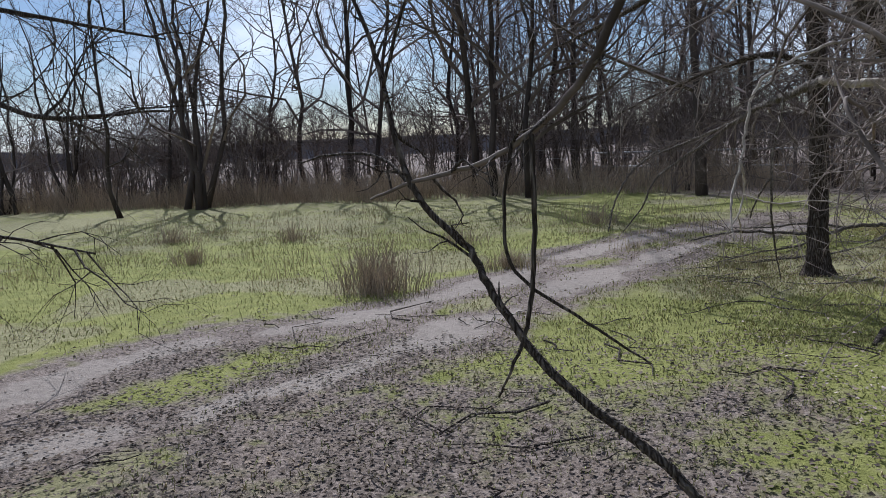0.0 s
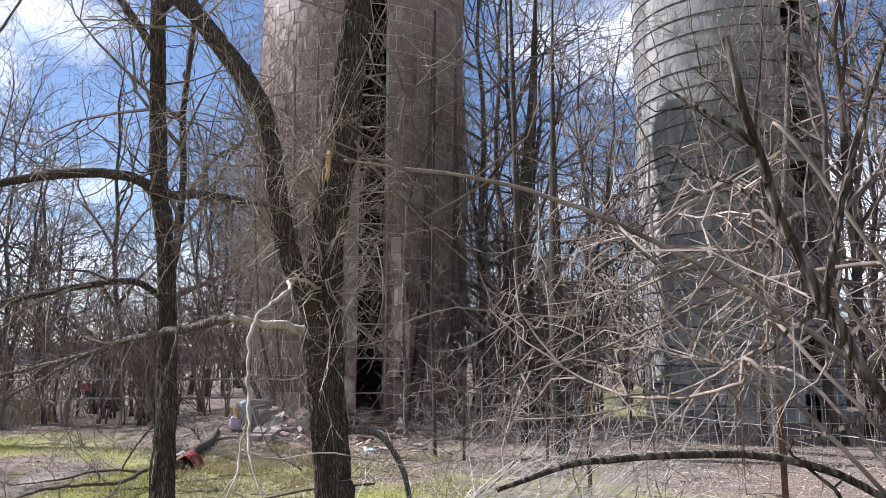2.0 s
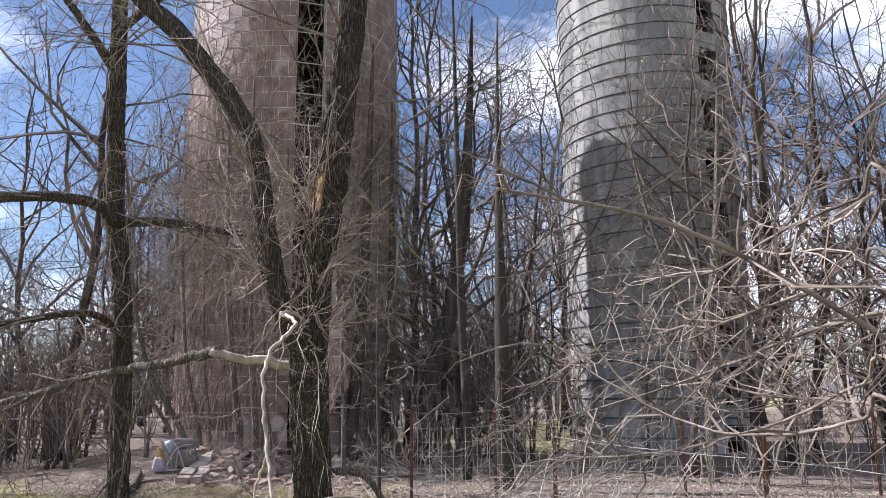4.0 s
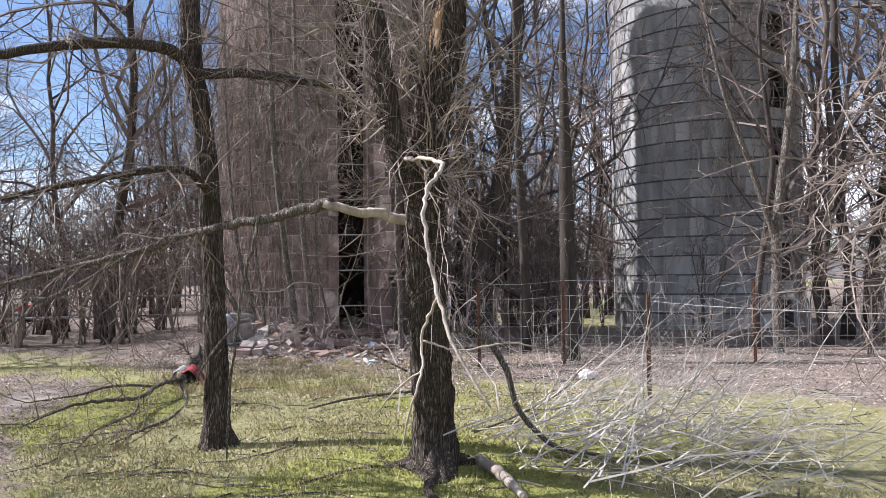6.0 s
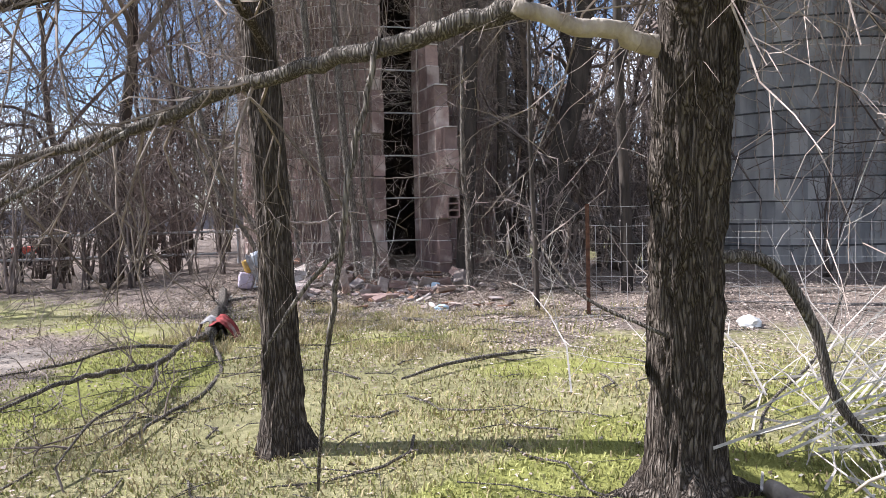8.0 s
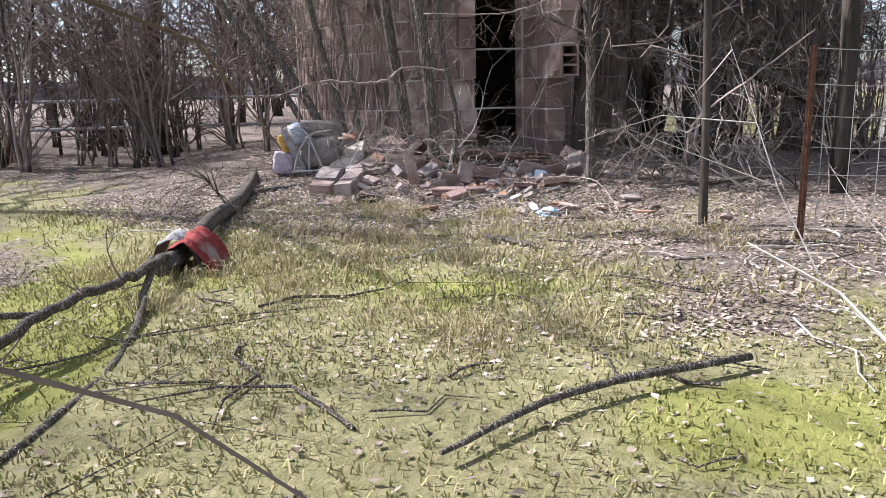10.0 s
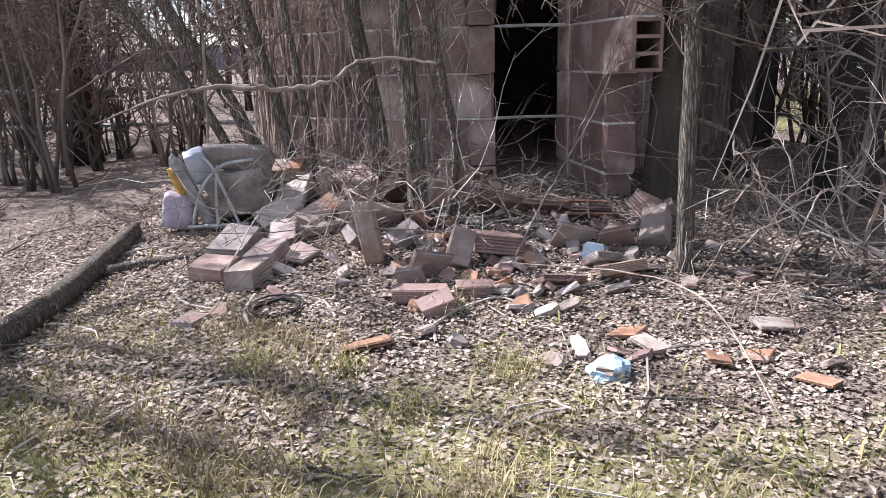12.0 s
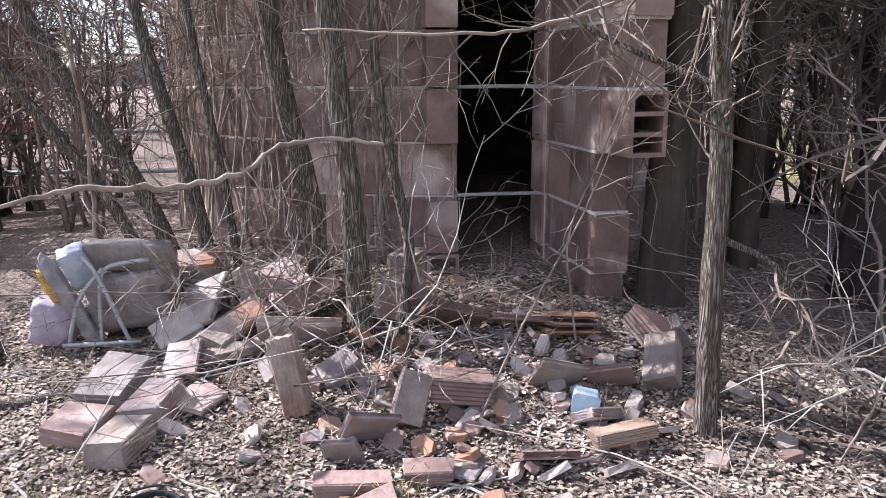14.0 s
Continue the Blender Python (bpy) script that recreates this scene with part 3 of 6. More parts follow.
WOODS = [tree_meshes(20 + i, H, r, limbs, 3, 3, first, spread, stems=st, least=0.0055) for i, (H, r, limbs, first, spread, st) in enumerate(
    [(11, 0.10, 17, 0.14, 0.8, 1), (12, 0.11, 17, 0.18, 0.7, 1), (10, 0.085, 16, 0.12, 0.9, 1), (13, 0.12, 17, 0.16, 0.8, 1), (9.5, 0.17, 20, 0.1, 0.45, 5), (8, 0.07, 12, 0.15, 0.8, 1)])]
FAR_WOODS = [tree_meshes(60 + i, H, r, 21, 2, 4, 0.06, 0.85, stems=st, least=0.008) for i, (H, r, st) in enumerate([(11, 0.08, 1), (13, 0.09, 1), (10, 0.11, 2), (9, 0.07, 1)])]
SHRUBS = [tree_meshes(90 + i, H, 0.045, 15, 2, 4, 0.08, 0.9, least=0.005, mat=TWIG_FAR, twig=TWIG_FAR, stems=5, n=4) for i, H in enumerate([2.6, 3.6, 1.9])]

rng = random.Random(11)
LINE_TREES = [(-13.7, 21.6, 4, 0.75), (-9.7, 17.2, 5, 0.9), (-8.6, 18.9, 4, 1.12), (-8.6, 25.7, 2, 0.9), (-7.4, 25.6, 0, 0.95), (-5.4, 23.9, 1, 1.0), (-4.5, 23.4, 2, 1.05),
              (-1.2, 21.1, 3, 1.0), (-0.6, 20.3, 1, 0.95), (0.3, 19.0, 0, 0.9), (4.4, 17.2, 3, 0.95), (-11.1, 22.5, 2, 0.8), (-14.6, 19.7, 4, 0.7),
              (1.0, 26.1, 3, 1.0), (1.8, 24.5, 1, 1.0), (-2.3, 26.8, 0, 1.0), (3.4, 31, 1, 1.0), (6.3, 30, 0, 1.0), (8.9, 29, 2, 1.0), (9.4, 16.8, 3, 1.1), (10.8, 20.5, 0, 1.0), (6.4, 20.5, 1, 0.9), (7.2, 23.5, 2, 1.0)]
for x, y, k, s in LINE_TREES:
    tree_from(WOODS[k], x, y, rng.uniform(0, 360), s, "tall bare deciduous tree with grey-brown bark in the tree line", group="trees of the tree line")
RIGHT_TREES = [(12.6, 9.3, 2, 0.9), (13.3, 10.2, 1, 1.0), (14.5, 9.6, 0, 1.0), (16.5, 9.5, 2, 1.05), (12.2, 4.1, 5, 0.95), (12.9, 3.3, 0, 0.8), (14.2, 2.9, 1, 1.0), (16.5, 2.6, 3, 1.0), (17.5, 0.5, 0, 0.9), (22.5, 10, 1, 1.0), (23.2, 4.5, 3, 1.0), (23, 1.5, 2, 1.0)]
for x, y, k, s in RIGHT_TREES:
    tree_from(WOODS[k], x, y, rng.uniform(0, 360), s, "slender bare tree standing among brush near the silos", group="trees near the silos")


def wood_place():
    """A random place in the woods, clear of the field, the path and the silos."""
    while True:
        if rng.random() < 0.62:
            x, y = rng.uniform(-24, 36), rng.uniform(19, 46)
            if y < 27 + max(0, -x) * 0.25 - max(0, x - 2) * 0.75:
                continue
        else:
            x, y = rng.uniform(15, 42), rng.uniform(-8, 30)
        if math.hypot(x - 11.0, y - 19) < 4 and rng.random() < 0.5:
            continue
        if math.hypot(x - SILO1.x, y - SILO1.y) < 4.5 or math.hypot(x - SILO2.x, y - SILO2.y) < 3.6:
            continue
        return x, y


for i in range(140):
    x, y = wood_place()
    if x < -4 and i % 2:
        continue
    tree_from(FAR_WOODS[i % 4], x, y, rng.uniform(0, 360), rng.uniform(0.75, 1.25), "bare tree deep in the leafless winter woods", group="trees of the woods")
def brush_place(i):
    if i % 4 in (0, 3):
        return rng.uniform(-19, 8), rng.uniform(21.5, 26)
    if i % 4 == 1:
        while True:
            x, y = rng.uniform(3.5, 11.5), rng.uniform(14.5, 25)
            if x + y > 22.5 and math.hypot(x - SILO1.x, y - SILO1.y) > 4:
                return x, y
    if i % 8 == 2:
        return rng.uniform(13.2, 16.4), rng.uniform(7.8, 10.5)
    return wood_place()


for i in range(180):
    x, y = brush_place(i)
    tree_from(SHRUBS[i % 3], x, y, rng.uniform(0, 360), rng.uniform(0.8, 1.5), "tangled leafless brush at the edge of the woods", "shrub", "brush of the woods")
for i in range(90):
    x, y = rng.uniform(-30, 6), rng.uniform(25.5, 36)
    tree_from(SHRUBS[i % 3], x, y, rng.uniform(0, 360), rng.uniform(0.8, 1.5), "tangled leafless brush at the edge of the woods", "shrub", "brush of the woods")
NEAR_SHRUBS = [(9.0, 13.6), (9.3, 14.6), (10.2, 16.0), (8.4, 15.4), (13.6, 8.7), (13.0, 7.6), (13.2, 5.2), (12.8, 3.4), (13.6, 2.4), (11.8, 2.6), (14.8, 8.4), (10.8, 8.9), (10.6, 17.5)]
for i, (x, y) in enumerate(NEAR_SHRUBS):
    tree_from(SHRUBS[i % 3], x, y, rng.uniform(0, 360), rng.uniform(0.7, 1.1), "tangled leafless brush beside the silos", "shrub", "brush beside the silos")


def far_hills():
    g = Geo()
    vs, fs = [], []
    k = 120
    for i in range(k + 1):
        a = 2 * math.pi * i / k
        for r, z in ((150, -1), (152, 3.6 + 1.6 * noise.noise(Vector((math.cos(a) * 9, math.sin(a) * 9, 0))))):
            vs.append((r * math.cos(a), r * math.sin(a), z))
    for i in range(k):
        fs.append((2 * i, 2 * i + 2, 2 * i + 3, 2 * i + 1))
    g.add(vs, fs)
    tagged(part("backdrop", g, FAR_HILL), "hazy line of distant woods on the horizon", "woods", kind="structure")


far_hills()


# ---- the two trees beside the path ----
def bark_trunk(ctrl, seed, roots=0, n=44, steps=16, deep=0.15):
    """A trunk with furrowed bark: long ridges that wander up the stem, and a flared foot."""
    pts, rads = smooth_line(ctrl, steps)
    g = Geo()
    rng = random.Random(seed)
    lobes = [rng.uniform(0, 6.283) for _ in range(max(1, roots))]
    vs, fs = [], []
    for i, (p, r) in enumerate(zip(pts, rads)):
        d = (pts[min(i + 1, len(pts) - 1)] - pts[max(i - 1, 0)]).normalized()
        s = Vector((1, 0, 0)) - d * d.x
        s.normalize()
        o = d.cross(s)
        for j in range(n):
            a = 6.2832 * j / n
            q = Vector((math.cos(a) * 3.2, math.sin(a) * 3.2, p.z * 2.2 + seed))
            ridge = abs(noise.noise(q * 1.6)) * 2.4 - 0.6 + 0.7 * noise.noise(q * 3.9) + 0.4 * noise.noise(Vector((q.x * 6, q.y * 6, q.z * 9)))
            rr = r * (1 + deep * ridge)
            if roots:
                low = max(0.0, 1 - max(0.0, p.z - pts[0].z) / 0.42)
                for lb in lobes:
                    rr += r * 1.1 * low ** 2.4 * max(0.0, math.cos(a - lb)) ** 5
            vs.append(p + (s * math.cos(a) + o * math.sin(a)) * rr)
    for i in range(len(pts) - 1):
        for j in range(n):
            a, b = i * n + j, i * n + (j + 1) % n
            fs.append((a, b, b + n, a + n))
    fs.append(tuple((len(pts) - 1) * n + j for j in range(n)))
    g.add(vs, fs)
    return g


def twig_cloud(rng, ctrl, count, length, rad, depth=2, kids=3, droop=0.2, side=None, wild=0.8, t0=0.1):
    """Twigs sprouting along a limb."""
    g = Geo()
    pts, rads = smooth_line(ctrl, 6)
    for k in range(count):
        t = t0 + (1 - t0) * (k + rng.random()) / count
        f = t * (len(pts) - 1)
        i = min(int(f), len(pts) - 2)
        p = pts[i].lerp(pts[i + 1], f - i)
        ahead = (pts[i + 1] - pts[i]).normalized()
        w = ahead * rng.uniform(0.1, 0.9) + Vector((rng.gauss(0, 0.6), rng.gauss(0, 0.6), rng.gauss(-droop, 0.6)))
        if side is not None:
            w += Vector(side)
        spray(g, rng, p, w, length * rng.uniform(0.5, 1.3), rad * rng.uniform(0.7, 1.2), depth, kids, droop, wild, 4, 4, 0)
    return g


def big_tree():
    rng = random.Random(41)
    x, y = 3.40, 4.94
    t = thing("tree", pose(0, 0, 0), "rough-barked tree with a torn dead limb beside the track", "tree")
    trunk = [(x, y, -0.06, 0.165), (3.37, 4.93, 0.25, 0.138), (3.27, 4.90, 0.9, 0.124), (3.10, 4.82, 1.65, 0.128), (3.0, 4.72, 2.2, 0.112), (2.97, 4.55, 3.0, 0.105), (2.98, 4.4, 4.2, 0.09), (3.1, 4.2, 6.5, 0.06), (3.2, 4.1, 9.0, 0.02)]
    part("trunk", bark_trunk(trunk, 3, roots=5, n=84, steps=36), BARK, t, "trunk with deep furrowed grey-brown bark", True)
    big = [(3.03, 4.80, 1.75, 0.075), (2.80, 4.84, 2.15, 0.072), (2.67, 4.85, 2.55, 0.072), (2.57, 4.96, 3.25, 0.075), (2.32, 5.34, 3.89, 0.065), (2.1, 5.75, 4.4, 0.05), (1.9, 6.2, 5.6, 0.02)]
    part("limb", bark_trunk(big, 9, n=22, steps=8), BARK, t, "upright dark side limb", True)
    # torn, hanging limb that reaches over the grass
    for k, ctrl in enumerate([
        [(3.12, 4.86, 1.66, 0.058), (2.95, 5.0, 1.73, 0.045), (2.78, 5.12, 1.75, 0.04), (2.63, 5.24, 1.79, 0.036)],
        [(2.66, 5.22, 1.80, 0.044), (2.6, 5.45, 1.755, 0.04), (2.54, 5.75, 1.71, 0.036), (2.5, 6.2, 1.66, 0.033), (2.4, 6.75, 1.53, 0.028), (2.25, 7.3, 1.42, 0.022), (2.05, 7.9, 1.3, 0.016), (1.8, 8.6, 1.15, 0.008)],
        [(2.42, 6.65, 1.56, 0.016), (2.3, 6.8, 1.45, 0.014), (2.05, 7.05, 1.25, 0.012), (1.75, 7.2, 1.0, 0.010), (1.62, 7.3, 0.7, 0.008), (1.45, 7.45, 0.45, 0.006)],
        [(2.52, 5.68, 1.74, 0.010), (2.47, 5.76, 1.35, 0.011), (2.46, 5.82, 1.04, 0.0105), (2.52, 5.95, 0.6, 0.009), (2.64, 6.1, 0.15, 0.006)],
        [(2.46, 5.82, 1.05, 0.009), (2.42, 5.92, 0.95, 0.008), (2.38, 6.04, 0.78, 0.007), (2.37, 6.08, 0.7, 0.005)],
        [(1.9, 8.0, 1.27, 0.014), (1.6, 7.9, 1.05, 0.012), (1.4, 7.7, 0.75, 0.010), (1.3, 7.5, 0.45, 0.007)],
    ]):
        g = Geo()
        thin = (0.72, 0.84, 1, 1, 1, 1)[k]
        limb(g, [(x, y, z, r * thin) for x, y, z, r in ctrl], 9, 7, 0.6 if k > 1 else 0.34, rng)
        part("limb", g, DEADWOOD if k == 0 else BARK_GREY, t, "torn pale limb" if k == 0 else "drooping grey limb", True)
    c2 = [(2.6, 5.45, 1.755, 0.04), (2.5, 6.2, 1.66, 0.033), (2.25, 7.3, 1.42, 0.022), (1.8, 8.6, 1.15, 0.008)]
    part("twig_spray", twig_cloud(rng, c2, 40, 0.75, 0.0065, 2, 3, 0.45, side=(-0.2, 0.3, 0), wild=1.25, t0=0.3), TWIG, t)["kind"] = "stuff"
    # broken, pale hanging branch beside the path
    for ctrl in ([(3.02, 4.72, 1.96, 0.03), (2.75, 4.66, 2.02, 0.027), (2.54, 4.58, 2.0, 0.026), (2.18, 4.15, 1.90, 0.024), (1.95, 4.03, 1.80, 0.023), (1.82, 4.02, 1.68, 0.022), (1.75, 3.96, 1.44, 0.021), (1.71, 3.89, 1.26, 0.020), (1.62, 3.76, 1.05, 0.016), (1.6, 3.6, 0.85, 0.011)],
                 [(1.71, 3.89, 1.27, 0.016), (1.76, 4.00, 1.10, 0.015), (1.72, 3.98, 0.95, 0.013), (1.64, 3.99, 0.80, 0.011), (1.66, 4.05, 0.62, 0.007)],
                 [(1.75, 3.99, 1.07, 0.011), (1.9, 3.9, 1.02, 0.010), (2.1, 3.75, 1.04, 0.009), (2.35, 3.6, 0.98, 0.006)],
                 [(1.72, 3.98, 0.95, 0.010), (1.78, 4.15, 0.85, 0.009), (1.82, 4.3, 0.72, 0.006)]):
        g = Geo()
        limb(g, [(x, y, z, r * 0.42) for x, y, z, r in ctrl], 8, 7, 0.75, rng)
        part("limb", g, DEADWOOD, t, "pale hanging dead branch", True)
    # curved live branch low on the trunk that dips to the grass
    for ctrl in ([(3.36, 4.82, 0.99, 0.036), (3.52, 4.66, 0.96, 0.032), (3.62, 4.52, 0.72, 0.029), (3.66, 4.45, 0.45, 0.026), (3.78, 4.25, 0.2, 0.022), (4.0, 4.0, 0.12, 0.014)],
                 [(3.5, 4.7, 0.3, 0.010), (4.2, 4.75, 0.28, 0.010), (4.9, 4.6, 0.42, 0.010), (5.5, 4.5, 0.8, 0.008)],
                 [(3.0, 4.9, 0.75, 0.009), (2.95, 5.2, 0.9, 0.008), (3.0, 5.4, 1.15, 0.006)]):
        g = Geo()
        limb(g, [(x, y, z, r * 0.75) for x, y, z, r in ctrl], 7, 6, 0.2, rng)
        part("limb", g, BARK_GREY, t, "dipping live branch", True)
    g = Geo()
    g.tube([Vector((2.97, 4.62, 2.45)), Vector((2.93, 4.60, 2.75)), Vector((2.9, 4.52, 3.1))], [0.05, 0.075, 0.03], 7)
    part("torn_wood", g, RAWWOOD, t, "raw orange torn wood")
    top = [(3.0, 4.72, 2.2, 0.1), (2.97, 4.55, 3.0, 0.1), (3.0, 4.4, 4.2, 0.08), (3.1, 4.2, 6.5, 0.05), (3.2, 4.1, 9.0, 0.02)]
    part("crown", twig_cloud(rng, top, 26, 1.6, 0.012, 3, 3, 0.0), TWIG, t)
    part("crown", twig_cloud(rng, big, 44, 0.95, 0.0075, 3, 3, 0.0), VINE, t)
    part("vine_mat", twig_cloud(rng, [(3.0, 4.78, 1.75, 0.1), (2.95, 4.66, 2.2, 0.1), (2.9, 4.7, 2.9, 0.1)], 95, 0.7, 0.0055, 2, 3, 0.15), VINE, t, "dry vines round the trunk")["kind"] = "stuff"
    for a in (2.2, 3.6, 5.3):
        g = Geo()
        limb(g, [(x + 0.1 * math.cos(a), y + 0.1 * math.sin(a), 0.13, 0.055), (x + 0.3 * math.cos(a), y + 0.3 * math.sin(a), 0.06, 0.04), (x + 0.55 * math.cos(a), y + 0.55 * math.sin(a), 0.05, 0.028), (x + 0.9 * math.cos(a + 0.2), y + 0.9 * math.sin(a + 0.2), 0.02, 0.02)], 8, 6, 0.15, rng)
        part("root", g, BARK, t, "exposed surface root", True)


def slim_tree():
    rng = random.Random(43)
    t = thing("tree", pose(0, 0, 0), "slender dark-barked tree standing in the mossy grass", "tree")
    trunk = [(3.20, 6.78, -0.06, 0.125), (3.19, 6.79, 0.12, 0.10), (3.19, 6.80, 0.74, 0.082), (3.17, 6.83, 1.79, 0.077), (3.14, 6.9, 2.6, 0.074), (3.08, 6.95, 3.2, 0.07), (2.92, 6.85, 4.8, 0.06), (2.85, 6.9, 7.0, 0.035), (2.8, 6.9, 9.0, 0.012)]
    part("trunk", bark_trunk(trunk, 17, roots=4, n=64, steps=36), BARK, t, "dark furrowed trunk", True)
    arms = [[(3.1, 6.92, 2.92, 0.05), (2.75, 6.78, 3.02, 0.046), (2.4, 6.98, 3.02, 0.042), (2.0, 7.35, 2.93, 0.036), (1.4, 7.9, 2.7, 0.025), (0.8, 8.5, 2.5, 0.012)],
            [(3.1, 6.9, 2.94, 0.045), (3.22, 6.5, 2.92, 0.038), (3.4, 6.1, 2.84, 0.03), (3.7, 5.8, 2.8, 0.02)],
            [(3.18, 6.8, 1.95, 0.03), (2.7, 6.6, 2.12, 0.028), (2.3, 6.9, 2.05, 0.025), (1.9, 7.5, 1.9, 0.018), (1.5, 8.2, 1.7, 0.01)],
            [(3.0, 6.9, 4.2, 0.04), (2.6, 7.3, 5.0, 0.03), (2.2, 7.9, 5.8, 0.015)], [(2.95, 6.88, 4.6, 0.04), (3.4, 6.6, 5.3, 0.03), (3.8, 6.2, 6.2, 0.012)]]
    for c in arms:
        g = Geo()
        limb(g, c, 8, 6, 0.15, rng)
        part("limb", g, BARK, t, smooth=True)
        part("twig_spray", twig_cloud(rng, c, 24, 0.8, 0.007, 2, 4, 0.15, wild=1.2), TWIG, t)["kind"] = "stuff"
    part("crown", twig_cloud(rng, trunk[5:], 22, 1.5, 0.011, 3, 3, 0.0), TWIG, t)


big_tree()
slim_tree()


# ---- the shrub that reaches over the path at the start ----
def path_shrub():
    rng = random.Random(47)
    t = thing("shrub", pose(0, 0, 0), "sprawling bare shrub with long dark branches over the path", "shrub")
    stems = [[(1.15, 0.62, 0.0, 0.017), (0.98, 0.66, 0.5, 0.0165), (0.79, 0.72, 0.76, 0.016), (0.53, 0.82, 0.97, 0.0145), (0.41, 0.90, 1.12, 0.0135), (0.36, 0.95, 1.21, 0.0125), (0.24, 0.985, 1.34, 0.011), (0.18, 1.05, 1.51, 0.010), (0.14, 1.11, 1.66, 0.009), (0.07, 1.14, 1.85, 0.006)],
             [(0.11, 1.11, 1.32, 0.005), (0.24, 0.985, 1.365, 0.0075), (0.39, 0.90, 1.40, 0.009), (0.50, 0.82, 1.46, 0.0105), (0.60, 0.74, 1.56, 0.0125), (0.70, 0.66, 1.75, 0.014), (0.95, 0.5, 2.1, 0.015), (1.25, 0.4, 2.2, 0.017), (1.3, 0.45, 1.0, 0.02), (1.2, 0.55, 0.0, 0.024)],
             [(0.50, 0.82, 1.46, 0.0085), (0.50, 0.80, 1.23, 0.008), (0.48, 0.78, 1.08, 0.007), (0.45, 0.77, 1.0, 0.005), (0.42, 0.79, 0.93, 0.003)],
             [(0.46, 0.84, 1.44, 0.0065), (0.44, 0.86, 1.30, 0.006), (0.46, 0.84, 1.18, 0.006), (0.60, 0.80, 1.08, 0.005), (0.72, 0.78, 1.0, 0.003)],
             [(0.24, 0.985, 1.34, 0.007), (0.14, 1.10, 1.42, 0.006), (-0.02, 1.24, 1.43, 0.005), (-0.12, 1.3, 1.41, 0.003)],
             [(0.16, 1.08, 1.58, 0.007), (0.22, 1.05, 1.75, 0.006), (0.32, 1.0, 1.95, 0.005), (0.4, 0.9, 2.2, 0.003)],
             [(1.2, 0.55, 0.6, 0.014), (1.45, 0.95, 1.15, 0.013), (1.5, 1.25, 1.5, 0.012), (1.3, 1.6, 1.78, 0.011), (0.95, 1.9, 1.95, 0.009), (0.6, 2.2, 2.0, 0.005)],
             [(1.2, 0.55, 1.6, 0.012), (1.5, 1.0, 1.75, 0.011), (1.7, 1.5, 1.75, 0.01), (1.8, 2.1, 1.55, 0.007), (1.75, 2.6, 1.4, 0.003)],
             [(1.42, 0.55, 0, 0.014), (1.58, 0.9, 0.87, 0.013), (1.52, 1.41, 1.58, 0.0116), (1.63, 1.51, 1.55, 0.0109), (1.73, 1.71, 1.45, 0.0096), (1.81, 1.91, 1.38, 0.0082), (1.86, 2.2, 1.31, 0.0062), (1.85, 2.62, 1.27, 0.0028)],
             [(1.45, 0.53, 0, 0.014), (1.53, 0.9, 1.02, 0.013), (1.39, 1.4, 1.86, 0.0116), (1.5, 1.49, 1.83, 0.0109), (1.61, 1.68, 1.81, 0.0096), (1.7, 1.88, 1.76, 0.0082), (1.78, 2.06, 1.7, 0.0062), (1.81, 2.43, 1.66, 0.0028)],
             [(1.48, 0.51, 0, 0.014), (1.59, 0.9, 1.17, 0.013), (1.54, 1.37, 2.12, 0.0116), (1.65, 1.47, 2.11, 0.0109), (1.77, 1.69, 2.06, 0.0096), (1.87, 1.96, 1.95, 0.0082), (1.92, 2.25, 1.96, 0.0028)],
             [(1.51, 0.49, 0, 0.014), (1.5, 0.9, 0.81, 0.013), (1.33, 1.43, 1.48, 0.0116), (1.43, 1.52, 1.45, 0.0109), (1.53, 1.77, 1.4, 0.0096), (1.6, 2.02, 1.43, 0.0082), (1.64, 2.3, 1.57, 0.0062), (1.68, 2.49, 1.7, 0.0028)],
             [(1.54, 0.47, 0, 0.014), (1.7, 0.9, 0.78, 0.013), (1.83, 1.4, 1.41, 0.0116), (1.93, 1.61, 1.49, 0.0109), (2.02, 1.87, 1.52, 0.0096), (2.08, 2.13, 1.62, 0.0082), (2.14, 2.24, 1.86, 0.0028)]]
    for k, c in enumerate(stems):
        g = Geo()
        limb(g, [(x, y, z, r * (0.66 if k < 8 else 0.5)) for x, y, z, r in c], 7, 6, 0.35 if k < 8 else 0.7, rng)
        part("stem", g, TWIG if k in (1, 6, 7) or k > 7 else BARK, t, smooth=True)
    for c, n_, ln in ((stems[0][3:], 9, 0.16), (stems[1][:5], 7, 0.15), (stems[6][1:], 18, 0.55), (stems[7], 18, 0.55), (stems[8][2:], 15, 0.5), (stems[9][2:], 15, 0.5), (stems[10][2:], 14, 0.5), (stems[11][2:], 14, 0.5), (stems[12][2:], 15, 0.5)):
        part("twig_spray", twig_cloud(rng, c, n_, ln, 0.0042, 2 if ln > 0.3 else 1, 3 if ln > 0.3 else 1, 0.1, wild=1.1), VINE if ln == 0.5 else TWIG if ln > 0.3 else BARK, t)["kind"] = "stuff"


path_shrub()


